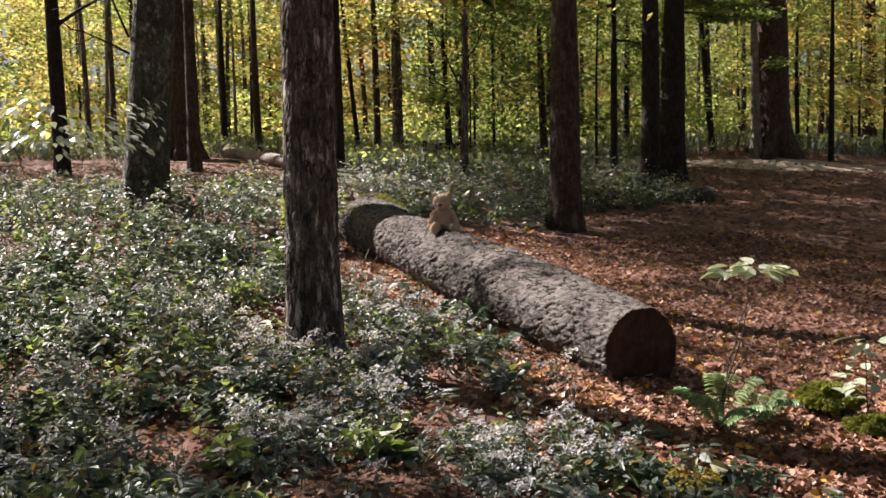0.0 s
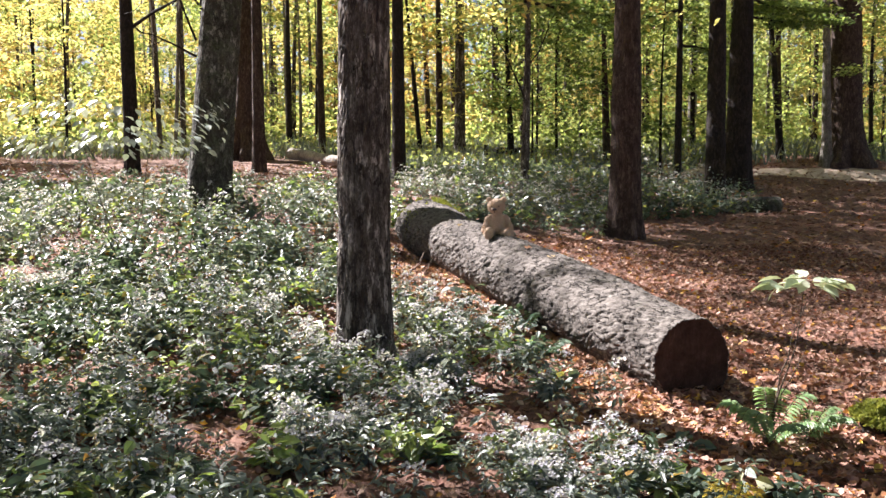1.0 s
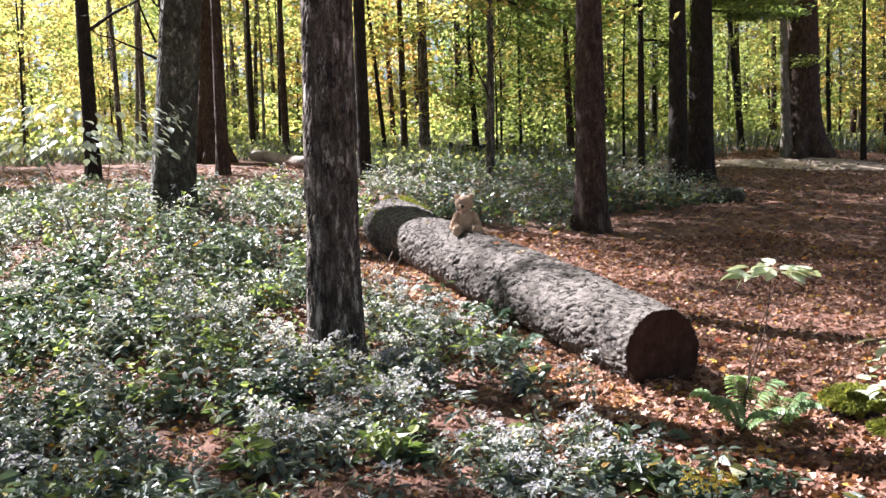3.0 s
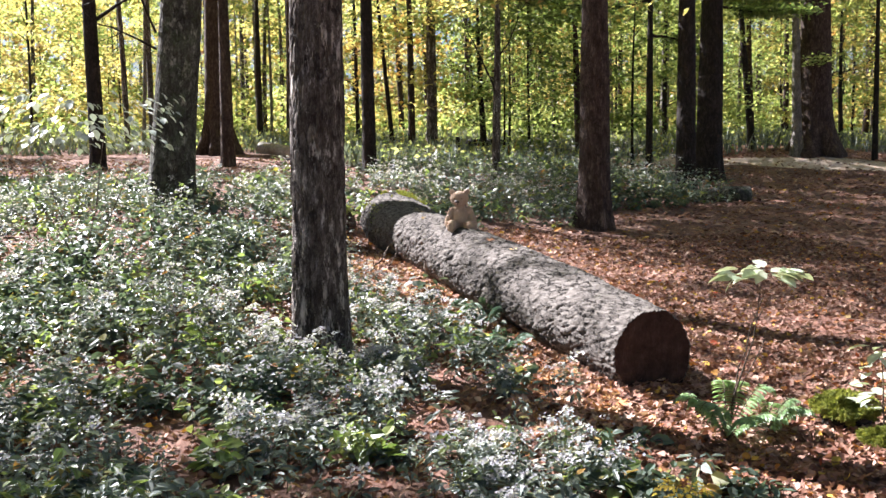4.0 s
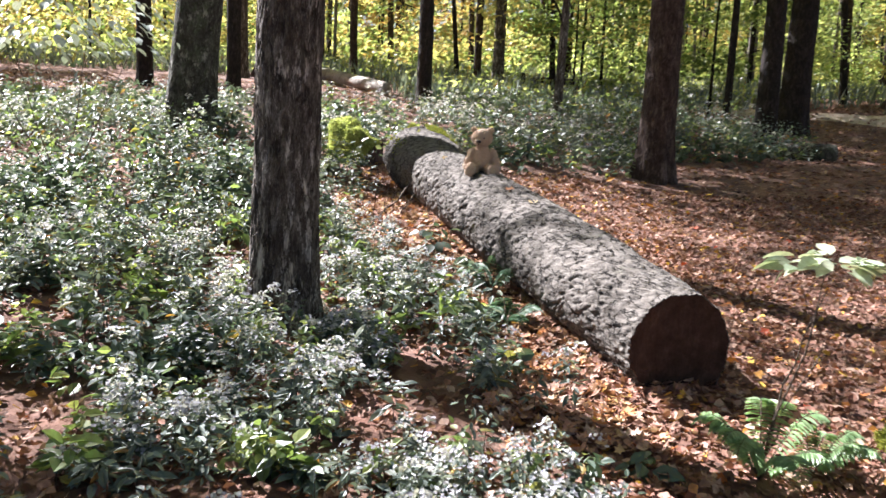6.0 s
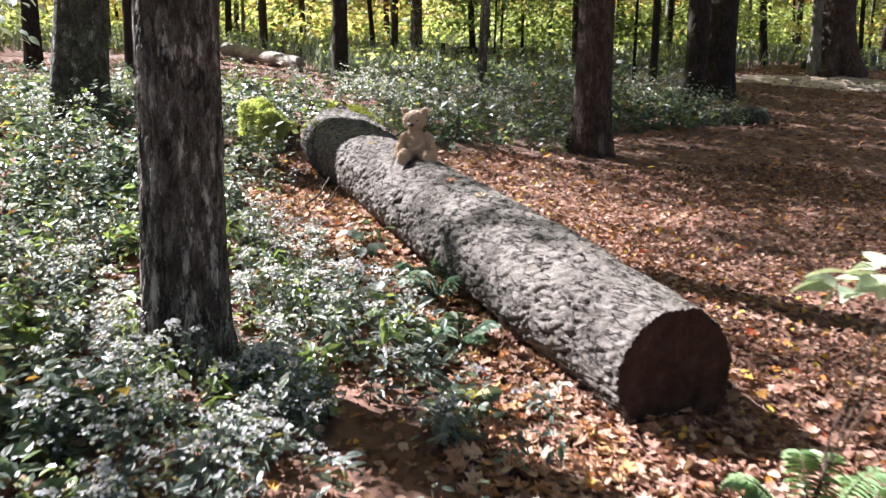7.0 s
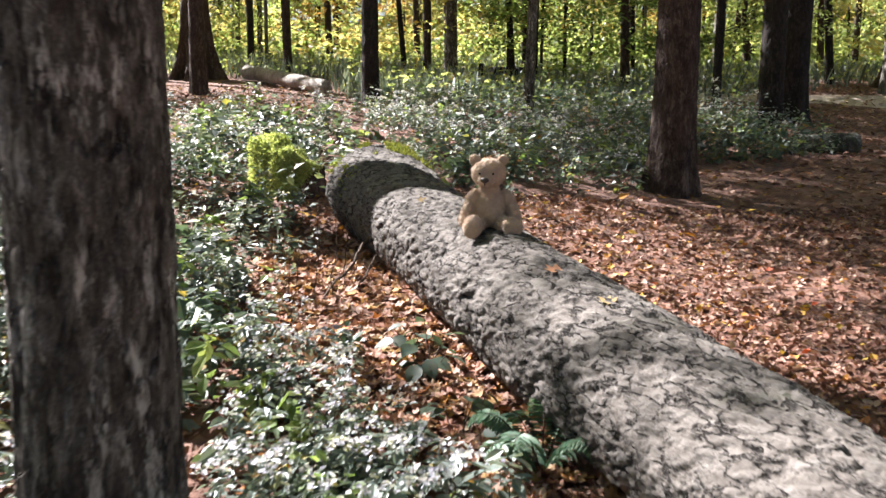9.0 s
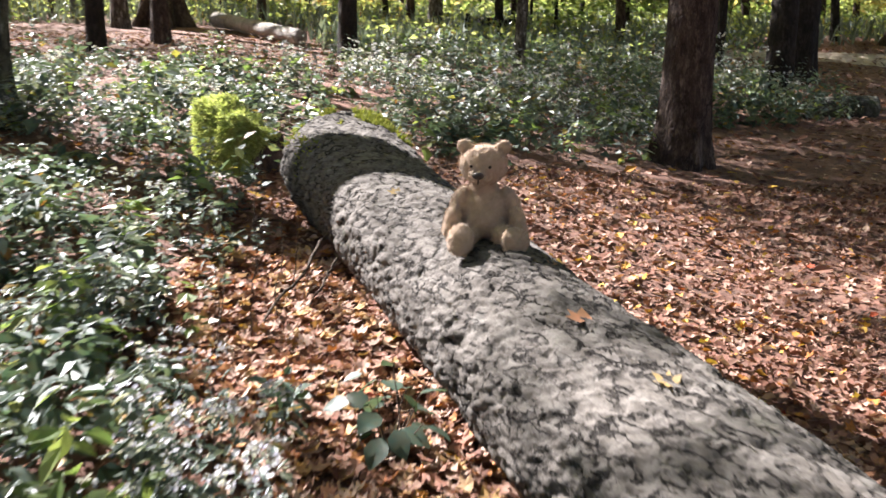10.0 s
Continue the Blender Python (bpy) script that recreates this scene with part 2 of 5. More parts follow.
def ground_material():
    m, nt, p = material("forest_floor")
    vec = coords(nt)
    big = noise_tex(nt, vec, 0.6, 6, 0.65)
    fine = noise_tex(nt, vec, 35, 6, 0.7)
    vo = add(nt, "ShaderNodeTexVoronoi", Scale=13)
    nt.links.new(vec, vo.inputs["Vector"])
    leafy = ramp(nt, vo.outputs["Color"], [(0.0, (0.05, 0.022, 0.014)), (0.35, (0.17, 0.072, 0.046)), (0.65, (0.26, 0.12, 0.08)), (1.0, (0.34, 0.2, 0.145))])
    soil = ramp(nt, fine, [(0.3, (0.03, 0.018, 0.011)), (0.7, (0.12, 0.07, 0.045))])
    col = mixed(nt, ramp(nt, big, [(0.4, (0.35, 0.35, 0.35)), (0.65, (0.85, 0.85, 0.85))]), soil, leafy)
    nt.links.new(col, p.inputs["Base Color"])
    p.inputs["Roughness"].default_value = 0.95
    bump(nt, fine, p, 0.8, 0.03)
    return m


FLOOR = ground_material()
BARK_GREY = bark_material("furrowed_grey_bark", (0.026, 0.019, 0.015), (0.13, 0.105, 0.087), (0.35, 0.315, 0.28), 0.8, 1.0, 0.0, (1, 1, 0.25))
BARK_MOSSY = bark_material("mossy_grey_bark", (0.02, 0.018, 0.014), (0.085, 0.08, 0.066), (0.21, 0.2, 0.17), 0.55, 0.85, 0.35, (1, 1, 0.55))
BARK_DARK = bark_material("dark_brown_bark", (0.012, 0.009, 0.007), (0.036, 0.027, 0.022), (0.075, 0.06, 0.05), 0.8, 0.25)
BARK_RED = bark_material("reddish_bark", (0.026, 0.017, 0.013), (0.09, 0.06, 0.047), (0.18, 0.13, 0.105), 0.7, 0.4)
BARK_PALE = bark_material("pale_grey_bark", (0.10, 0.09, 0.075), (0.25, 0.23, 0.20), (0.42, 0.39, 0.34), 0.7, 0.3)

def log_bark():
    """Old log bark: flaky grey plates along the log, dark cracks between them, faint lichen and moss."""
    m, nt, p = material("weathered_log_bark")

    def slanted(across, along, turn):
        tc = nt.nodes.new("ShaderNodeTexCoord")
        spin = nt.nodes.new("ShaderNodeMapping")
        spin.inputs["Rotation"].default_value = (0, 0, radians(turn))
        nt.links.new(tc.outputs["Object"], spin.inputs[0])
        flat = nt.nodes.new("ShaderNodeMapping")
        flat.inputs["Scale"].default_value = (across, along, across)
        nt.links.new(spin.outputs[0], flat.inputs[0])
        return flat.outputs[0]

    def cells(vec, width):
        """Plates of their own tone, and the cracks between them."""
        warp = nt.nodes.new("ShaderNodeVectorMath")
        warp.operation = "MULTIPLY_ADD"
        n = add(nt, "ShaderNodeTexNoise", Scale=1.6, Detail=4.0, Roughness=0.6)
        nt.links.new(vec, n.inputs["Vector"])
        nt.links.new(n.outputs["Color"], warp.inputs[0])
        warp.inputs[1].default_value = (1.1, 1.1, 1.1)
        nt.links.new(vec, warp.inputs[2])
        tone, edge = add(nt, "ShaderNodeTexVoronoi", Scale=1.0), add(nt, "ShaderNodeTexVoronoi", Scale=1.0)
        edge.feature = "DISTANCE_TO_EDGE"
        for v in (tone, edge):
            nt.links.new(warp.outputs[0], v.inputs["Vector"])
        return tone.outputs["Color"], ramp(nt, edge.outputs["Distance"], [(0.0, (0, 0, 0)), (width * 0.4, (0.2, 0.2, 0.2)), (width, (1, 1, 1))])

    flakes = noise_tex(nt, slanted(30, 10, -26), 1.0, 6, 0.62)
    tone = noise_tex(nt, coords(nt), 5, 6, 0.7)
    fine = noise_tex(nt, coords(nt), 160, 3, 0.6)
    base = ramp(nt, flakes, [(0.27, (0.05, 0.042, 0.035)), (0.4, (0.112, 0.098, 0.084)), (0.52, (0.144, 0.128, 0.112)), (0.7, (0.195, 0.177, 0.159))])
    own, crack = cells(slanted(19, 6.5, -26), 0.09)
    _, crack2 = cells(slanted(40, 14, -24), 0.12)
    base = mixed(nt, 0.7, base, mixed(nt, 1.0, base, ramp(nt, own, [(0.0, (0.72, 0.7, 0.68)), (1.0, (1.15, 1.15, 1.15))]), "MULTIPLY"))
    base = mixed(nt, ramp(nt, tone, [(0.35, (0.3, 0.3, 0.3)), (0.6, (0, 0, 0))]), base, (0.11, 0.095, 0.082))
    base = mixed(nt, ramp(nt, noise_tex(nt, coords(nt), 11, 6, 0.75), [(0.56, (0, 0, 0)), (0.66, (0.35, 0.35, 0.35))]), base, (0.2, 0.195, 0.175))
    base = mixed(nt, ramp(nt, noise_tex(nt, coords(nt), 3, 6, 0.75), [(0.60, (0, 0, 0)), (0.72, (0.5, 0.5, 0.5))]), base, (0.08, 0.10, 0.045))
    some = ramp(nt, noise_tex(nt, coords(nt), 9, 3, 0.6), [(0.42, (0, 0, 0)), (0.54, (1, 1, 1))])
    other = ramp(nt, noise_tex(nt, coords(nt, (1.3, 1.1, 1.2)), 7, 3, 0.6), [(0.46, (0, 0, 0)), (0.58, (1, 1, 1))])
    crack = mixed(nt, some, (1, 1, 1), crack)
    crack2 = mixed(nt, other, (1, 1, 1), crack2)
    base = mixed(nt, mixed(nt, 0.45, crack2, (1, 1, 1)), (0.03, 0.024, 0.02), base)
    base = mixed(nt, crack, (0.02, 0.016, 0.013), base)
    # pointiness darkens hollows of the relief: crevice shade put into the colour
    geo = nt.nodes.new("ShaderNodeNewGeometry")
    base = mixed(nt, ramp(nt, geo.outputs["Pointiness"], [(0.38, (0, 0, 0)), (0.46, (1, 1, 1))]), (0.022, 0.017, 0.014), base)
    nt.links.new(base, p.inputs["Base Color"])
    p.inputs["Roughness"].default_value = 0.9
    p.inputs["Specular IOR Level"].default_value = 0.25
    b0 = add(nt, "ShaderNodeBump", Strength=0.9, Distance=0.014)
    b1 = add(nt, "ShaderNodeBump", Strength=1.0, Distance=0.014)
    b2 = add(nt, "ShaderNodeBump", Strength=0.25, Distance=0.002)
    nt.links.new(crack, b0.inputs["Height"])
    nt.links.new(flakes, b1.inputs["Height"])
    nt.links.new(fine, b2.inputs["Height"])
    nt.links.new(b0.outputs[0], b1.inputs["Normal"])
    nt.links.new(b1.outputs[0], b2.inputs["Normal"])
    nt.links.new(b2.outputs[0], p.inputs["Normal"])
    return m


LOG_BARK = log_bark()
TWIG = bark_material("twig_bark", (0.05, 0.035, 0.025), (0.16, 0.11, 0.08), (0.3, 0.23, 0.17), 3.0, 0.1)
LEAF_YELLOW = leaf_material("yellow_autumn_leaves", [(0, (0.36, 0.37, 0.13)), (0.35, (0.54, 0.5, 0.22)), (0.75, (0.64, 0.53, 0.23)), (1, (0.66, 0.45, 0.17))], 0.45, 0.66)
LEAF_LIME = leaf_material("yellow_green_leaves", [(0, (0.14, 0.21, 0.07)), (0.5, (0.3, 0.37, 0.14)), (1, (0.5, 0.52, 0.24))], 0.42, 0.68)
LEAF_GREEN = leaf_material("green_leaves", [(0, (0.08, 0.13, 0.045)), (0.6, (0.16, 0.25, 0.075)), (1, (0.29, 0.36, 0.12))], 0.42, 0.6)
LEAF_ORANGE = leaf_material("orange_autumn_leaves", [(0, (0.45, 0.36, 0.1)), (0.5, (0.56, 0.36, 0.12)), (1, (0.48, 0.24, 0.09))], 0.5, 0.55)
LEAF_LOW = leaf_material("ground_plant_leaves", [(0, (0.055, 0.088, 0.072)), (0.45, (0.13, 0.175, 0.15)), (0.85, (0.25, 0.3, 0.27)), (0.95, (0.31, 0.34, 0.24)), (0.98, (0.36, 0.3, 0.08)), (1, (0.35, 0.14, 0.03))], 0.48, 0.2, 0.6)
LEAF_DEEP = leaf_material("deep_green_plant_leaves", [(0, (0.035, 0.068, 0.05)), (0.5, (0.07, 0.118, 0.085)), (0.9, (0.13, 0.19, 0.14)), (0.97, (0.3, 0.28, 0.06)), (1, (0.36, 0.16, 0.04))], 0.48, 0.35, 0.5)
LEAF_FRESH = leaf_material("fresh_yellow_green_plant_leaves", [(0, (0.10, 0.17, 0.05)), (0.6, (0.2, 0.29, 0.09)), (1, (0.36, 0.42, 0.14))], 0.42, 0.45, 0.7)
MOSS_OLIVE = leaf_material("olive_moss", [(0, (0.12, 0.15, 0.03)), (0.6, (0.24, 0.27, 0.05)), (1, (0.36, 0.37, 0.08))], 0.8, 0.3, 0.2)
# shrub leaves whitened in colour to look struck by sun
LEAF_SUNLIT = leaf_material("sunlit_pale_shrub_leaves", [(0, (0.3, 0.36, 0.31)), (0.6, (0.44, 0.49, 0.45)), (1, (0.56, 0.6, 0.57))], 0.35, 0.12, 0.8)
# green lightened likewise: the sun's brightness is part of this base colour
LEAF_BROAD = leaf_material("broad_sunlit_leaves", [(0, (0.34, 0.42, 0.29)), (0.6, (0.46, 0.52, 0.38)), (1, (0.56, 0.6, 0.45))], 0.3, 0.2, 0.8)
FERN_LIGHT = leaf_material("light_green_fern", [(0, (0.18, 0.31, 0.14)), (1, (0.32, 0.46, 0.24))], 0.45, 0.4)
FERN_GREEN = leaf_material("fern_green", [(0, (0.075, 0.16, 0.1)), (1, (0.16, 0.28, 0.18))], 0.5, 0.35)
PETAL = leaf_material("pale_lilac_petals", [(0, (0.52, 0.5, 0.62)), (0.6, (0.66, 0.65, 0.72)), (1, (0.75, 0.75, 0.74))], 0.8, 0.3, 0.2)
BARE_WOOD = bark_material("bleached_bare_wood", (0.2, 0.17, 0.14), (0.46, 0.42, 0.37), (0.6, 0.57, 0.52), 0.8, 0.2)
GOLDENROD = leaf_material("golden_flower_heads", [(0, (0.55, 0.4, 0.03)), (1, (0.7, 0.55, 0.06))], 0.7, 0.25)
MOSS = leaf_material("bright_moss", [(0, (0.27, 0.34, 0.09)), (0.6, (0.5, 0.56, 0.2)), (1, (0.66, 0.69, 0.3))], 0.8, 0.4, 0.2)
PALE_LITTER = leaf_material("pale_fallen_leaves", [(0, (0.28, 0.12, 0.08)), (0.4, (0.45, 0.24, 0.17)), (0.75, (0.58, 0.41, 0.33)), (0.9, (0.6, 0.36, 0.14)), (1, (0.5, 0.16, 0.05))], 0.7, 0.15, 0.3)
LITTER = leaf_material("dry_fallen_leaves", [(0, (0.08, 0.034, 0.024)), (0.25, (0.19, 0.078, 0.052)), (0.5, (0.31, 0.145, 0.105)), (0.75, (0.43, 0.255, 0.195)), (0.92, (0.52, 0.36, 0.28)), (0.95, (0.5, 0.17, 0.03)), (0.98, (0.6, 0.42, 0.06)), (1, (0.4, 0.05, 0.02))], 0.75, 0.12, 0.3)

# ---- ground ----
def build_ground():
    def axis(near, far_, step, grow):
        out, d, s = [], near, step
        while d < far_:
            out.append(d)
            s *= grow
            d += s
        return out
    xs = np.array(sorted([-x for x in axis(3.08, 400, 0.08, 1.12)] + list(np.arange(-3, 7, 0.08)) + axis(7, 400, 0.08, 1.08)))
    ys = np.array(sorted([2 - y for y in axis(0.06, 300, 0.06, 1.12)] + list(np.arange(2, 16, 0.08)) + axis(16, 500, 0.09, 1.05)))
    gx, gy = np.meshgrid(xs, ys)
    x, y = gx.ravel(), gy.ravel()
    p = np.stack((x, y, x * 0), 1)
    z = height(x, y) + (fbm(p * 0.9, 3, 4) - 0.5) * 0.10 + (fbm(p * 7, 9, 3) - 0.5) * 0.035
    v = np.stack((x, y, z), 1)
    nx = len(xs)
    i = np.arange(len(v)).reshape(len(ys), nx)
    f = np.stack((i[:-1, :-1].ravel(), i[:-1, 1:].ravel(), i[1:, 1:].ravel(), i[1:, :-1].ravel()), 1)
    ob = part("ground", mesh_of("ground", v, f, FLOOR))
    tagged(ob, "brown leaf-strewn forest floor rising gently to a trodden trail", "ground", kind="structure")


build_ground()


def pale_path():
    """A trodden pale path that crosses behind the dark trees."""
    t = np.linspace(0, 1, 90)
    px = np.interp(t, [0, 0.3, 0.6, 0.8, 1], [9.0, 13.2, 17.6, 24, 34])
    py = np.interp(t, [0, 0.3, 0.6, 0.8, 1], [31.2, 28.3, 25.6, 23.2, 21.0])
    w = np.linspace(-1, 1, 9)
    half = 0.75 + 0.25 * np.sin(t * 23) + 0.5 * t
    x = px[:, None] + w[None] * half[:, None] * 0.45
    y = py[:, None] + w[None] * half[:, None] * 0.9
    x, y = x.ravel(), y.ravel()
    p = np.stack((x, y, 0 * x), 1)
    z = height(x, y) + (fbm(p * 0.9, 3, 4) - 0.5) * 0.10 + 0.03 - 0.05 * np.tile(np.abs(w), 90) ** 3
    i = np.arange(len(x)).reshape(90, 9)
    f = np.stack((i[:-1, :-1].ravel(), i[:-1, 1:].ravel(), i[1:, 1:].ravel(), i[1:, :-1].ravel()), 1)
    m, nt, bs = material("pale_trodden_dirt")
    n = noise_tex(nt, coords(nt), 6, 6, 0.7)
    nt.links.new(ramp(nt, n, [(0.3, (0.28, 0.2, 0.15)), (0.55, (0.44, 0.35, 0.28)), (0.75, (0.52, 0.44, 0.36))]), bs.inputs["Base Color"])
    bs.inputs["Roughness"].default_value = 0.95
    bump(nt, n, bs, 0.5, 0.03)
    tagged(part("path", mesh_of("path", np.stack((x, y, z), 1), f, m)), "pale trodden dirt path crossing the woods", "path", kind="structure")


pale_path()


def on_ground(x, y):
    p = np.stack((x, y, np.zeros_like(x)), 1)
    return height(x, y) + (fbm(p * 0.9, 3, 4) - 0.5) * 0.10 + (fbm(p * 7, 9, 3) - 0.5) * 0.035


# ---- the fallen log ----
LOG_Y = (5.27, 6.3, 7.3, 8.7, 10.0, 11.4)
LOG_X = (2.38, 2.20, 2.03, 1.83, 1.68, 1.55)
LOG_Z = (0.235, 0.37, 0.50, 0.635, 0.75, 0.84)
LOG_R = (0.345, 0.35, 0.362, 0.37, 0.375, 0.385)


def smooth_rows(y, ky, kv):
    """A soft curve through few keys."""
    k = np.polyfit(ky, kv, 3)
    return np.polyval(k, y)


def log_surface(y, ang, rise=True):
    """Points on the log: y along it, ang round it from the top towards its right side."""
    cx, cz, r = smooth_rows(y, LOG_Y, LOG_X), smooth_rows(y, LOG_Y, LOG_Z), smooth_rows(y, LOG_Y, LOG_R)
    r = r * (1 + 0.035 * np.sin(2 * ang + 0.7 + 0.3 * y) + 0.02 * np.sin(3 * ang + y))
    sx, sz = np.sin(ang), np.cos(ang)
    if rise:
        s = np.stack((ang * 0.31, y, y * 0), 1)
        k = s + np.stack((0.35 * y, y * 0, y * 0), 1)
        c = plates(k * (15, 5.0, 1), 11, 0.55, 0.26)
        c2 = plates(k * (34, 11, 1), 21, 0.7, 0.3)
        deep = 0.45 + 0.75 * np.clip((fbm(k * (5, 2.5, 1), 33, 3) - 0.38) / 0.2, 0, 1)
        pit = np.clip((fbm(k * (50, 20, 1), 45, 3) - 0.53) / 0.12, 0, 1) * np.clip((fbm(k * (6, 4, 1), 47, 3) - 0.36) / 0.15, 0, 1)
        r = r - 0.010 * pit
        r = r + 0.022 * c * deep + 0.007 * c2 + 0.006 * (fbm(k * (40, 12, 1), 31) - 0.5) + 0.03 * (fbm(s * 1.3, 41, 3) - 0.5) - 0.016
        root = np.clip((y - 10.3) / 1.1, 0, 1)
        r = r + 0.025 * root * plates(k * (9, 6, 1), 61) + 0.10 * root * (fbm(s * (2.2, 1.2, 1), 51, 3) - 0.35) + 0.05 * root * np.clip(np.cos(ang + 0.3), 0, 1)
    return np.stack((cx + r * sx, y + 0 * r, cz + r * sz), 1)


def build_log():
    log = empty("fallen_log", (2.37, 5.27, 0))
    ny, na = 900, 256
    y = np.linspace(5.27, 11.5, ny)
    a = np.linspace(-math.pi, math.pi, na, endpoint=False)
    gy, ga = np.meshgrid(y, a, indexing="ij")
    v = log_surface(gy.ravel(), ga.ravel())
    v[:, 1] += np.where(gy.ravel() < 5.5, 1, 0) * 0.18 * (v[:, 0] - 2.37) * np.clip((5.6 - gy.ravel()) / 0.33, 0, 1)
    ragged = np.clip((5.36 - gy.ravel()) / 0.09, 0, 1)
    v[:, 1] += ragged * 0.05 * (fbm(np.stack((ga.ravel() * 3, ga.ravel() * 0, ga.ravel() * 0), 1), 77, 4) - 0.5)
    i = np.arange(ny * na).reshape(ny, na)
    j = np.roll(i, -1, 1)
    f = np.stack((i[:-1].ravel(), j[:-1].ravel(), j[1:].ravel(), i[1:].ravel()), 1)
    origin = np.array([2.37, 5.27, 0])
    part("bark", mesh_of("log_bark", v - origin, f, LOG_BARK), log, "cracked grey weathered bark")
    # the cut faces, set in a little from the bark's rim, with rings and cracks
    for name, row, sign in (("cut_face", v[:na], -1), ("back_face", v[-na:], 1)):
        c = row.mean(0)
        rings = np.linspace(0, 1, 26)
        pts = []
        for q in rings:
            p = c + (row - c) * q * 0.985
            s = np.stack((p[:, 0] * 6, p[:, 2] * 6, p[:, 0] * 0), 1)
            p[:, 1] += (0.02 * (fbm(s, 5) - 0.5) + 0.006 * math.sin(q * 70)) + (0.02 if sign < 0 else -0.02) * (1 - q ** 8)
            pts.append(p)
        vv = np.concatenate(pts) - origin
        k = np.arange(26 * na).reshape(26, na)
        kk = np.roll(k, -1, 1)
        ff = np.stack((k[:-1].ravel(), kk[:-1].ravel(), kk[1:].ravel(), k[1:].ravel()), 1)
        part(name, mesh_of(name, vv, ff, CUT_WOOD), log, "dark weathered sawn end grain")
    rg = np.random.default_rng(14)
    n = 6000
    gy, ga = 11.5 - 0.6 * rg.random(n) ** 2, rg.normal(0.25, 0.5, n)
    keep = fbm(np.stack((ga * 2, gy * 3, 0 * ga), 1), 15, 3) > 0.46
    b = log_surface(gy[keep], ga[keep]) - origin
    d = np.stack((np.sin(ga[keep]), 0 * b[:, 0], np.cos(ga[keep])), 1) + rg.normal(0, 0.5, b.shape)
    w = np.cross(d, rg.normal(0, 1, d.shape))
    w /= np.linalg.norm(w, axis=1)[:, None]
    tuft = np.stack((b - w * 0.008, b + w * 0.008, b + d * rg.uniform(0.012, 0.035, len(d))[:, None]), 1).reshape(-1, 3)
    part("moss", mesh_of("moss", tuft, np.arange(len(tuft)).reshape(-1, 3), MOSS_OLIVE), log, "olive moss along the broken end")
    return tagged(log, "long thick fallen log with cracked grey bark lying on leaf litter", "log")


def cut_wood():
    m, nt, p = material("dark_cut_wood")
    vec = coords(nt)
    n = noise_tex(nt, vec, 9, 6, 0.7)
    f = noise_tex(nt, coords(nt, (1, 1, 0.15)), 60, 4)
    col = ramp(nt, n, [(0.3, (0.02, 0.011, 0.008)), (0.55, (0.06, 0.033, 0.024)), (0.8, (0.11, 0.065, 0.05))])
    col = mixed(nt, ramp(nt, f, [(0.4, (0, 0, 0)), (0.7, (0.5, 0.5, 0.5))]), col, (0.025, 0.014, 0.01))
    nt.links.new(col, p.inputs["Base Color"])
    p.inputs["Roughness"].default_value = 0.95
    p.inputs["Specular IOR Level"].default_value = 0.2
    bump(nt, f, p, 0.6, 0.01)
    return m


CUT_WOOD = cut_wood()
build_log()

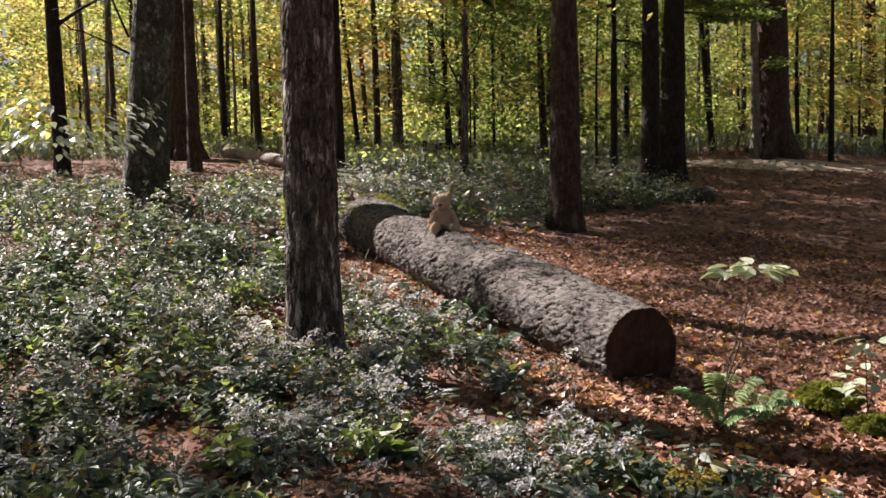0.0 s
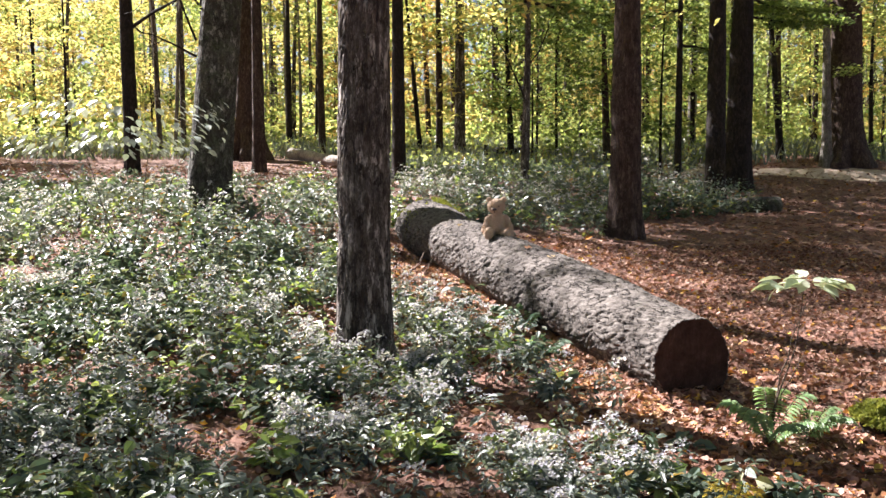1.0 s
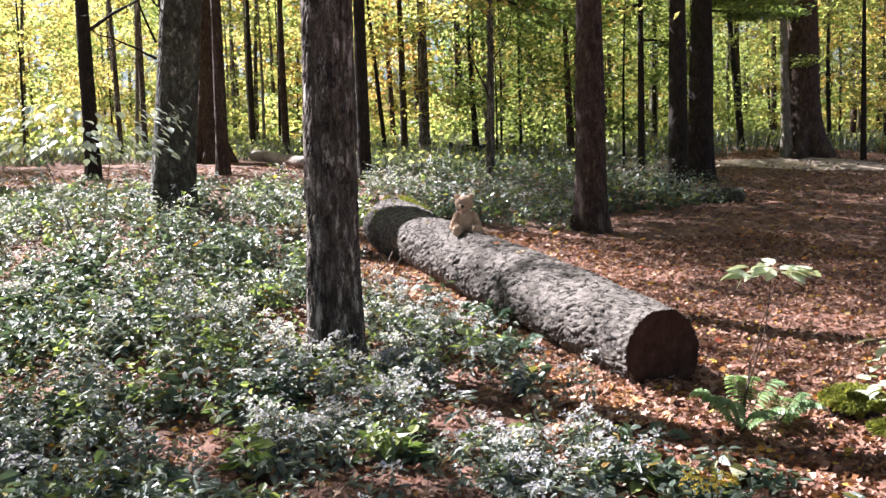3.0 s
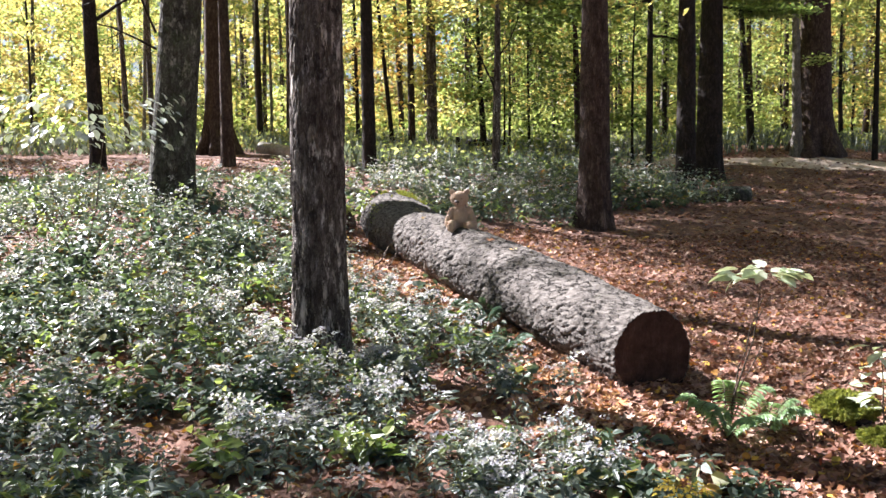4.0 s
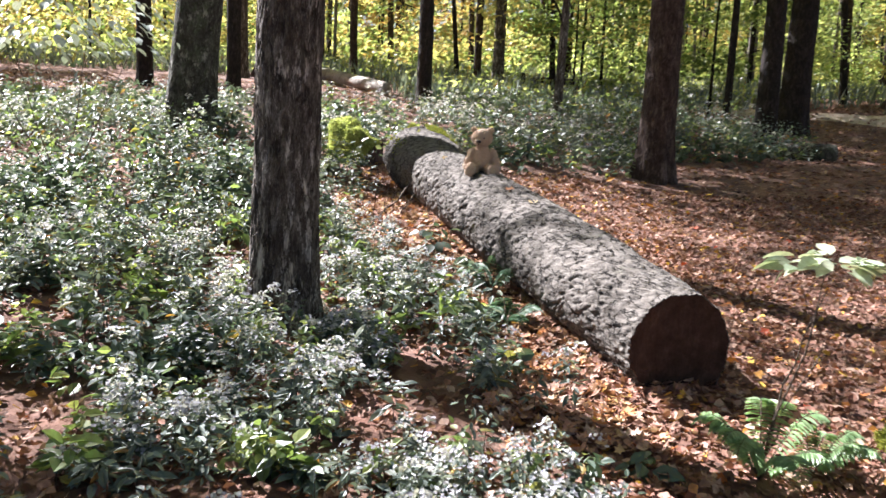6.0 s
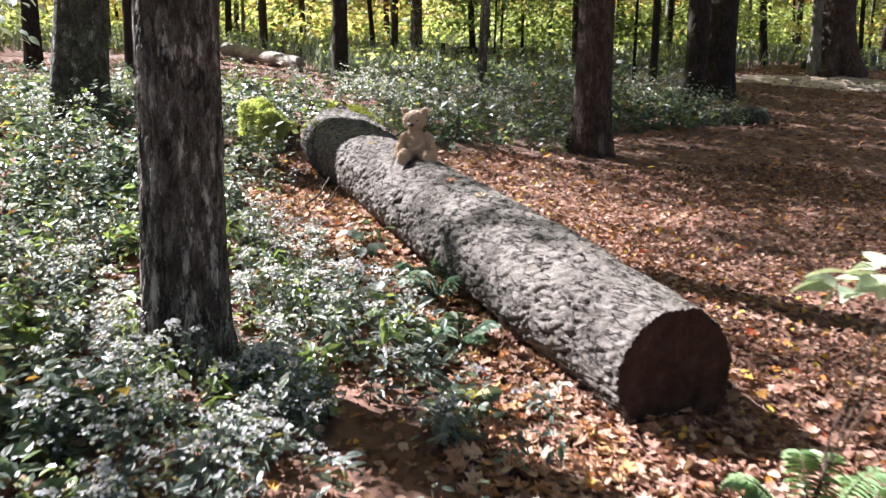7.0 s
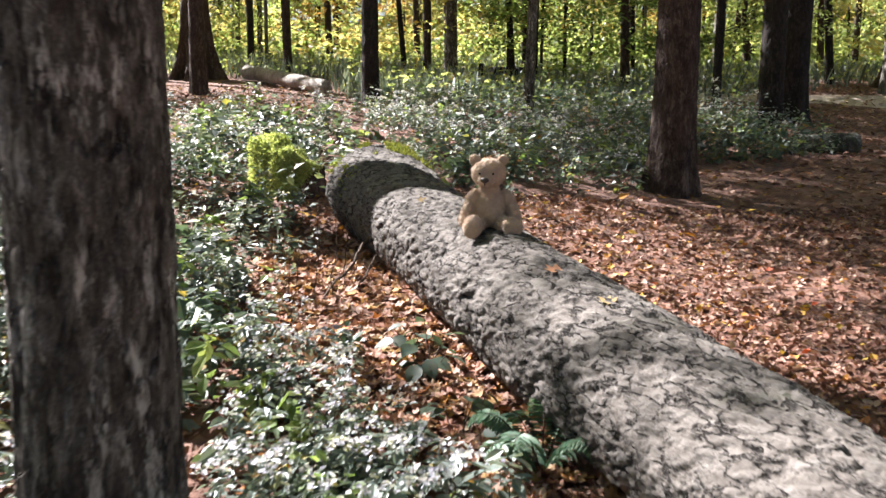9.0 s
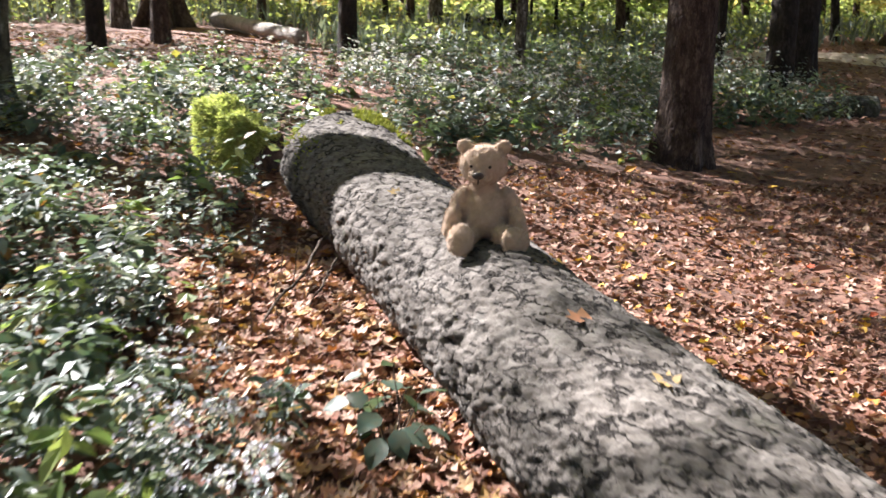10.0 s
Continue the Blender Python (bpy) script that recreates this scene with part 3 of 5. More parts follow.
# ---- trees ----
def trunk_mesh(name, r, tall, lean, mat, seed, rings, sides, relief, flare=0.5, reach=0.6, limbs=5, limb_from=6.0, bend=0.0):
    """A trunk that tapers and leans, with root flare, bark relief and its limbs."""
    rg = np.random.default_rng(seed)
    z = np.concatenate((np.linspace(-0.25, 3.2, rings), np.linspace(3.4, tall, 14)))
    a = np.linspace(0, 2 * np.pi, sides, endpoint=False)
    gz, ga = np.meshgrid(z, a, indexing="ij")
    gz, ga = gz.ravel(), ga.ravel()
    rad = r * np.clip(1.04 - 0.028 * gz / (r / 0.22) ** 0.5 * 0.6, 0.12, 1.4) * np.clip((tall + 0.5 - gz) / tall * 1.15, 0.05, 1)
    ph = rg.uniform(0, 6.28, 3)
    lobes = 1 + 0.45 * np.sin(4 * ga + ph[0]) + 0.3 * np.sin(7 * ga + ph[1])
    rad = rad + r * flare * lobes * np.exp(-np.clip(gz, 0, 9) / reach)
    rad = rad * (1 + 0.03 * np.sin(2 * ga + ph[2] + gz * 0.6))
    if relief:
        s = np.stack((np.cos(ga) * r, np.sin(ga) * r, gz * 0.17), 1)
        c = plates(s * (24, 24, 30), seed)
        rad = rad + relief * 1.6 * (c - 0.4) + relief * 1.2 * (fbm(s * 14, seed + 5) - 0.5) + 0.035 * (fbm(s * 2.2, seed + 9, 3) - 0.5)
    lx, ly = lean
    cx = lx * gz + bend * np.sin(gz * 0.35)
    cy = ly * gz
    v = np.stack((cx + rad * np.cos(ga), cy + rad * np.sin(ga), gz), 1)
    nr = len(z)
    i = np.arange(nr * sides).reshape(nr, sides)
    j = np.roll(i, -1, 1)
    t1 = np.stack((i[:-1].ravel(), j[:-1].ravel(), j[1:].ravel()), 1)
    t2 = np.stack((i[:-1].ravel(), j[1:].ravel(), i[1:].ravel()), 1)
    sets = [(v, np.concatenate((t1, t2)), 0)]
    for _ in range(limbs):
        h0 = rg.uniform(limb_from, tall * 0.9)
        ang, span = rg.uniform(0, 6.28), rg.uniform(1.5, 3.4)
        st = np.array([lx * h0 + bend * math.sin(h0 * 0.35), ly * h0, h0])
        en = st + (math.cos(ang) * span, math.sin(ang) * span, rg.uniform(0.4, 2.0))
        tv, tf = tube(wander(st, en, 7, 0.12, rg), np.linspace(r * 0.3, r * 0.05, 7), 6)
        sets.append((tv, tf, 0))
        for _ in range(2):
            m0 = st + (en - st) * rg.uniform(0.4, 0.8)
            tv, tf = tube(wander(m0, m0 + rg.normal(0, 0.7, 3) + (0, 0, 0.3), 5, 0.08, rg), np.linspace(r * 0.12, 0.006, 5), 5)
            sets.append((tv, tf, 0))
    v, f, _ = joined(sets)
    return mesh_of(name, v, f, mat)


def crown_points(rg, n, radius, low, high, clumps, loose=0.55, leafy=(0.1, 0.19)):
    """Leaves in clumps that fill an uneven crown between two heights."""
    cz = rg.uniform(low, high, clumps)
    t = (cz - low) / (high - low)
    rr = radius * np.sqrt(rg.uniform(0.02, 1, clumps)) * (0.55 + 0.75 * np.sin(np.pi * np.clip(t * 0.8 + 0.15, 0, 1)))
    ang = rg.uniform(0, 6.28, clumps)
    c = np.stack((rr * np.cos(ang), rr * np.sin(ang), cz), 1)
    which = rg.integers(0, clumps, n)
    pos = c[which] + rg.normal(0, 1, (n, 3)) * (loose, loose, loose * 0.38)
    return pos, rg.uniform(leafy[0], leafy[1], n)


def crown_mesh(name, seed, n, radius, low, high, clumps, mat, loose=0.55, leafy=(0.1, 0.19)):
    rg = np.random.default_rng(seed)
    pos, size = crown_points(rg, n, radius, low, high, clumps, loose, leafy)
    v, f = strewn(*LEAF4, turns(n, 0.55, rg), pos, size)
    return mesh_of(name, v, f, mat, smooth=False)


PATCHY_CROWNS = [crown_mesh("crown", 150 + i, 2000, 3.6, 8.0, 16.0, 13, m, 0.62, (0.2, 0.34)) for i, m in enumerate((LEAF_LIME, LEAF_YELLOW))]
SPARSE_CROWN = crown_mesh("crown", 160, 300, 1.7, 9.0, 12.5, 9, LEAF_LIME, 0.4, (0.16, 0.28))
TALL_CROWNS = [crown_mesh("crown", 100 + i, 3200, 3.4, 8.0, 16.5, 40, m, 0.5, (0.16, 0.29)) for i, m in enumerate((LEAF_LIME, LEAF_YELLOW, LEAF_GREEN, LEAF_LIME))]


def tree(x, y, r, tall, mat, label, lean=(0, 0), seed=1, near=0, relief=0.0, flare=0.5, reach=0.5, limbs=5, crown=0, bend=0.0, kind_name="tree", limb_from=7.0, spread=((0, 0, 0),)):
    base = empty(kind_name, (x, y, hz(x, y)))
    rings, sides = ((190, 150) if near == 2 else (60, 48)) if near else (16, 14)
    part("trunk", trunk_mesh("trunk", r, tall, lean, mat, seed, rings, sides, relief, flare, reach, limbs, limb_from, bend), base)
    if crown is not None:
        for k, (dx, dy, dz) in enumerate(spread):
            c = part("crown", TALL_CROWNS[(crown + k) % 4], base)
            c.location = (lean[0] * 11 + dx, lean[1] * 11 + dy, tall - 16.8 + dz)
            c.rotation_euler = (0, 0, seed * 1.7 + 2 * k)
    return tagged(base, label, "tree", "forest trees")


def leafy_branch(base, z, ang, span, leaves, mat, seed):
    """A side branch with sprays of leaves along it, as a part of its tree."""
    rg = np.random.default_rng(seed)
    en = np.array([math.cos(ang) * span, math.sin(ang) * span, z - 0.1 * span])
    pts = wander((0, 0, z), en, 9, 0.08, rg)
    sets = [(*tube(pts, np.linspace(0.05, 0.008, 9), 6), 1)]
    pos = []
    for k in range(2, 9):
        for s in (-1, 1):
            tip = pts[k] + np.array([math.cos(ang + s * 0.9), math.sin(ang + s * 0.9), -0.1]) * span * 0.28 * rg.uniform(0.5, 1)
            sets.append((*tube(wander(pts[k], tip, 4, 0.03, rg), np.linspace(0.015, 0.004, 4), 4), 1))
            m = leaves // 14
            pos.append(pts[k] + (tip - pts[k]) * rg.uniform(0.1, 1.1, (m, 1)) + rg.normal(0, 1, (m, 3)) * (0.16, 0.16, 0.07))
    pos = np.concatenate(pos)
    sets.append((*strewn(*LEAF4, turns(len(pos), 0.4, rg), pos, rg.uniform(0.1, 0.2, len(pos))), 0))
    v, f, m = joined(sets)
    part("branch", mesh_of("branch", v, f, [mat, BARK_DARK], False, m), base, "drooping leafy side branch")


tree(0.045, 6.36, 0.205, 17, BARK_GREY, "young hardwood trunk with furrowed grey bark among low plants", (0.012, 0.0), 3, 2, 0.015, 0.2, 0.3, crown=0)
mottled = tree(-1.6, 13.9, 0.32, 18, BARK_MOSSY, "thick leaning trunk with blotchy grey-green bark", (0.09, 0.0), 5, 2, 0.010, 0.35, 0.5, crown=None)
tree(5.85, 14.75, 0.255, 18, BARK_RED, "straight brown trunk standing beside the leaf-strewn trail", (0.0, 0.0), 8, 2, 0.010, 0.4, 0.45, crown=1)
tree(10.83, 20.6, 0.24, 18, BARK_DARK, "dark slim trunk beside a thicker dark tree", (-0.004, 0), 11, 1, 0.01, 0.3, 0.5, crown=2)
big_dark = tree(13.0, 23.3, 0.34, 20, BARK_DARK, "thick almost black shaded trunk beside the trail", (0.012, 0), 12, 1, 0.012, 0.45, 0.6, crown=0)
huge = tree(19.2, 27.0, 0.52, 21, BARK_RED, "huge reddish-brown trunk with flared roots at the trail", (-0.02, 0), 13, 1, 0.015, 0.75, 0.7, crown=3)
tree(18.3, 26.7, 0.15, 15, BARK_PALE, "pale slim trunk leaning against a huge tree", (-0.03, 0.01), 14, 1, 0.006, 0.6, 0.5, crown=1)
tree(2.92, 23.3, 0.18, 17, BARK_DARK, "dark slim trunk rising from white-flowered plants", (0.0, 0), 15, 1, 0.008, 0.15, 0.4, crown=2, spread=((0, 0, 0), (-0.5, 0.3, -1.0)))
thin_grey = tree(6.05, 21.9, 0.10, 13, BARK_GREY, "thin grey trunk with a slight lean among plants", (0.012, 0), 16, 1, 0.005, 0.2, 0.4, crown=1, bend=0.04)
tree(6.5, 31.7, 0.20, 18, BARK_GREY, "grey brown trunk at the edge of the woods", (0.0, 0), 17, 0, 0, 0.4, 0.5, crown=0)
tree(-4.2, 24.9, 0.19, 21, BARK_DARK, "dark trunk with bare side branches by a leafy clearing", (-0.012, 0), 18, 1, 0.008, 0.2, 0.4, crown=1, limb_from=2.5, limbs=9, spread=((-1.0, -0.8, 0),))
tree(-0.8, 25.5, 0.165, 17, BARK_RED, "reddish trunk beside a pale fallen log", (0.0, 0), 19, 1, 0.008, 0.25, 0.5, crown=3, spread=((0, 0, 0), (0.4, -0.3, 1.0)))
tree(-1.15, 31.0, 0.34, 19, BARK_RED, "thick reddish trunk with spreading root flare", (-0.006, 0), 20, 1, 0.012, 0.9, 0.8, crown=0)
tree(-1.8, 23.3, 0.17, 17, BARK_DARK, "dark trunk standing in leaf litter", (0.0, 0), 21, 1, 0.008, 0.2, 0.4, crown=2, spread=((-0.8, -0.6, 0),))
tree(-2.2, 30.3, 0.19, 17, BARK_GREY, "grey trunk standing in leaf litter", (0.0, 0), 22, 0, 0, 0.3, 0.5, crown=1)
tree(0.36, 35.0, 0.11, 15, BARK_DARK, "thin dark trunk in the woods", (0.0, 0), 23, 0, 0, 0.2, 0.4, crown=0)
tree(5.4, 33.8, 0.09, 13, BARK_DARK, "thin dark leaning trunk in the woods", (-0.09, 0), 24, 0, 0, 0.2, 0.4, crown=3)
tree(11.3, 29.2, 0.13, 9, BARK_RED, "reddish slim trunk behind the trail's edge", (-0.04, 0), 25, 0, 0, 0.3, 0.4, crown=2)
thin_dark = tree(11.3, 23.7, 0.10, 14, BARK_DARK, "thin dark trunk in green undergrowth", (0.0, 0), 26, 0, 0, 0.2, 0.4, crown=2)
tree(19.0, 38.0, 0.19, 17, BARK_PALE, "pale trunk beyond the trail", (0.012, 0), 27, 0, 0, 0.3, 0.4, crown=1)
tree(17.8, 28.7, 0.12, 14, BARK_DARK, "thin dark leaning trunk beyond the trail", (-0.11, 0), 28, 0, 0, 0.3, 0.4, crown=0)
tree(20.6, 25.7, 0.09, 14, BARK_DARK, "thin dark trunk beside the pale trail", (-0.01, 0), 29, 0, 0, 0.2, 0.4, crown=3)
tree(28.8, 33.3, 0.30, 18, BARK_RED, "brown trunk with flared base beyond the trail", (-0.02, 0), 30, 0, 0, 0.7, 0.6, crown=1)

for k, (base, z, ang, span, n, mat) in enumerate(((big_dark, 5.7, 0.2, 3.0, 1100, LEAF_GREEN), (big_dark, 5.0, -0.5, 2.4, 800, LEAF_GREEN), (thin_dark, 5.2, 2.8, 3.4, 1000, LEAF_GREEN), (thin_dark, 4.2, 0.4, 2.0, 400, LEAF_GREEN), (thin_dark, 6.4, 3.4, 3.0, 500, LEAF_LIME),
                                                  (thin_grey, 4.9, 0.2, 2.6, 900, LEAF_GREEN), (thin_grey, 6.2, 2.4, 2.4, 400, LEAF_YELLOW), (huge, 3.2, -2.3, 1.3, 160, LEAF_LIME), (huge, 5.6, 3.0, 3.2, 500, LEAF_GREEN))):
    leafy_branch(base, z, ang, span, n, mat, 500 + k)


def bare_branch(base, start, end, r, seed):
    rg = np.random.default_rng(seed)
    pts = wander(start, end, 10, 0.05, rg)
    sets = [(*tube(pts, np.linspace(r, 0.005, 10), 6), 0)]
    for k in (4, 6, 8):
        sets.append((*tube(wander(pts[k], pts[k] + rg.normal(0, 0.25, 3) + (0, 0, 0.15), 5, 0.03, rg), np.linspace(r * 0.4, 0.003, 5), 5), 0))
    v, f, _ = joined(sets)
    part("branch", mesh_of("branch", v, f, BARK_DARK), base, "thin bare dark branch")


for k, (base, a, e, r) in enumerate(((mottled, (-0.1, 0, 2.75), (-0.85, -0.2, 4.2), 0.022), (mottled, (-0.1, 0, 2.5), (-1.3, -0.1, 3.3), 0.022), (mottled, (-0.05, 0, 3.3), (-1.0, -0.3, 4.6), 0.018), (thin_grey, (0, 0, 2.4), (-0.9, 0.2, 4.6), 0.03), (thin_grey, (0, 0, 3.1), (0.9, -0.2, 4.8), 0.025))):
    bare_branch(base, a, e, r, 540 + k)

# ---- the woods behind: young trees in autumn leaf ----
YOUNG = [crown_mesh("young_crown", 200 + i, 2700, 2.5, 1.2 + 0.5 * (i % 2), 10.0, 46, m, 0.40, (0.12, 0.24))
         for i, m in enumerate((LEAF_YELLOW, LEAF_LIME, LEAF_LIME, LEAF_GREEN, LEAF_ORANGE, LEAF_YELLOW))]
YOUNG_TRUNK = [trunk_mesh("young_trunk", 0.05 + 0.02 * i, 10.5, (0.02 * (i - 1), 0.01), BARK_DARK, 300 + i, 8, 7, 0, 0.2, 0.3, 5, 1.5, 0.1) for i in range(3)]
SLIM_TRUNK = [trunk_mesh("slim_trunk", 0.065 + 0.035 * i, 17, (0.01 * (i - 1), 0.0), (BARK_PALE, BARK_GREY, BARK_RED)[i], 320 + i, 10, 9, 0, 0.25, 0.4, 7, 6, 0.12) for i in range(3)]
WORDS = ("young tree in yellow autumn leaf", "young tree with yellow-green leaves", "young tree with thin lime-green leaves", "young tree with green leaves", "young tree with orange autumn leaves", "young tree with golden leaves")


def young_tree(x, y, i, rg):
    base = empty("young_tree", (x, y, hz(x, y)))
    k = rg.uniform(0.75, 1.25)
    base.scale = (k, k, rg.uniform(0.8, 1.2) * k)
    base.rotation_euler = (0, 0, rg.uniform(0, 6.28))
    part("trunk", YOUNG_TRUNK[i % 3], base)
    part("crown", YOUNG[i], base)
    tagged(base, WORDS[i], "tree", "young trees of the woods")


def woods():
    rg = np.random.default_rng(42)
    n = 0
    while n < 128:
        y = rg.uniform(27, 74)
        x = rg.uniform(-0.62, 0.95) * (y + 2)
        if y < 34 and -6 < x < 22 and rg.random() < 0.75:
            continue
        if y < 31 and -8 < x < 4:
            continue
        if x > 8 and y < 29:
            continue
        if 7 < 0.788 * x + 0.616 * y < 20 and 0.788 * y - 0.616 * x < 36 and rg.random() < 0.85:
            continue                      # the sunny clearing by the pale log
        side = (x / (y + 2) + 0.1)
        w = np.array([0.34, 0.16, 0.08, 0.05, 0.22, 0.15]) if side < 0.16 else np.array([0.2, 0.28, 0.22, 0.14, 0.06, 0.10])
        young_tree(x, y, int(rg.choice(6, p=w / w.sum())), rg)
        n += 1
    # slim trunks among them
    for k in range(95):
        y = 33 + 40 * rg.random() ** 1.4
        x = rg.uniform(-0.62, 0.9) * (y + 2)
        base = empty("slim_tree", (x, y, hz(x, y) - 0.1))
        base.rotation_euler = (rg.normal(0, 0.02), rg.normal(0, 0.03), rg.uniform(0, 6.28))
        i = int(rg.integers(0, 3))
        part("trunk", SLIM_TRUNK[i], base)
        if k % 4 == 0:
            part("crown", PATCHY_CROWNS[int(rg.integers(0, 2))], base)
        tagged(base, "slim straight trunk standing deep in the woods", "tree", "slim trees of the woods")
    # the woods farther off
    m = 85000
    ang = rg.uniform(-0.75, 0.95, m)
    d = rg.uniform(76, 100, m)
    clump = rg.uniform(0, 1, (900, 2))
    which = rg.integers(0, 900, m)
    ang = -0.75 + clump[which, 0] * 1.7 + rg.normal(0, 0.012, m)
    z = clump[which, 1] ** 1.3 * 26 + rg.normal(0, 0.8, m)
    pos = np.stack((np.sin(ang) * d, np.cos(ang) * d, 3.2 + np.abs(z)), 1)
    v, f = strewn(*LEAF4, turns(m, 0.9, rg), pos, rg.uniform(0.55, 1.1, m))
    idx = np.repeat(rg.choice(4, m, p=[0.4, 0.35, 0.12, 0.13]), 2)
    tagged(part("far_woods", mesh_of("far_woods", v, f, [LEAF_YELLOW, LEAF_LIME, LEAF_GREEN, LEAF_ORANGE], False, idx)), "distant autumn woods in yellow and green leaf", "woods", kind="stuff")


woods()

# a few green young trees that stand nearer
for k, (x, y, i) in enumerate(((8.6, 29.5, 3), (10.2, 31.5, 3), (9.0, 34.0, 1), (15.6, 28.5, 1), (13.2, 33.0, 2), (4.4, 36.5, 4), (22.5, 30.0, 1), (17.0, 34.0, 1), (-7.5, 33.0, 0), (-11.5, 30.0, 4), (1.6, 38.5, 1), (12.2, 26.8, 3))):
    young_tree(x, y, i, np.random.default_rng(900 + k))


def undergrowth():
    """Low leafy thicket on the woods' floor."""
    rg = np.random.default_rng(19)
    n, m = 52000, 900
    cy = rg.uniform(36, 76, m)
    cx = rg.uniform(-0.65, 0.95, m) * (cy + 2)
    tall = rg.uniform(0.5, 2.6, m)
    w = rg.integers(0, m, n)
    x, y = cx[w] + rg.normal(0, 0.9, n), cy[w] + rg.normal(0, 0.9, n)
    pos = np.stack((x, y, height(x, y) + tall[w] * rg.random(n) ** 0.8), 1)
    v, f = strewn(*LEAF4, turns(n, 0.6, rg), pos, rg.uniform(0.18, 0.42, n))
    pick = np.where(cx / (cy + 2) > 0.16, rg.choice(3, m, p=[0.12, 0.58, 0.3]), rg.choice(3, m, p=[0.35, 0.5, 0.15]))
    idx = np.repeat(pick[w], 2)
    tagged(part("undergrowth", mesh_of("undergrowth", v, f, [LEAF_YELLOW, LEAF_LIME, LEAF_GREEN], False, idx)), "leafy thicket of yellow and green shoots in the woods", "undergrowth", kind="stuff")


undergrowth()

# ---- trees at the side and behind, whose crowns shade the place ----
def side_trees():
    rg = np.random.default_rng(77)
    spots = [(-8.3, 24.5, "bare"), (-17.5, 13.0, "patchy"), (-13.8, 11.0, "patchy"), (-7.6, 22.5, "bare"), (-19.5, 11.0, "patchy"), (-14.5, 27, "bare"), (-15.5, 7.0, "full"),
             (-8.5, 7.0, "patchy"), (-10, 2, "full"), (-5, -4, "full"), (3, -6, "full"), (8.5, -3, "full"), (10.5, 4, "full"), (14.5, 11, "full"), (-10.2, 28, "bare"), (-11.0, 12.3, "dense"), (-10.1, 12.9, "dense"), (-6.4, 17.5, "sparse")]
    for k, (x, y, how) in enumerate(spots):
        base = empty("tree", (x, y, hz(x, y) - 0.1))
        base.rotation_euler = (0, 0, rg.uniform(0, 6.28))
        part("trunk", SLIM_TRUNK[k % 3], base)
        if how == "dense":
            for turn in (0.0, 2.1):
                part("crown", TALL_CROWNS[(k + int(turn)) % 4], base).rotation_euler = (0, 0, turn)
        elif how != "bare":
            c = part("crown", TALL_CROWNS[k % 4] if how == "full" else SPARSE_CROWN if how == "sparse" else PATCHY_CROWNS[k % 2], base)
        tagged(base, "tall forest tree whose leafy crown shades the ground", "tree", "forest trees")


side_trees()


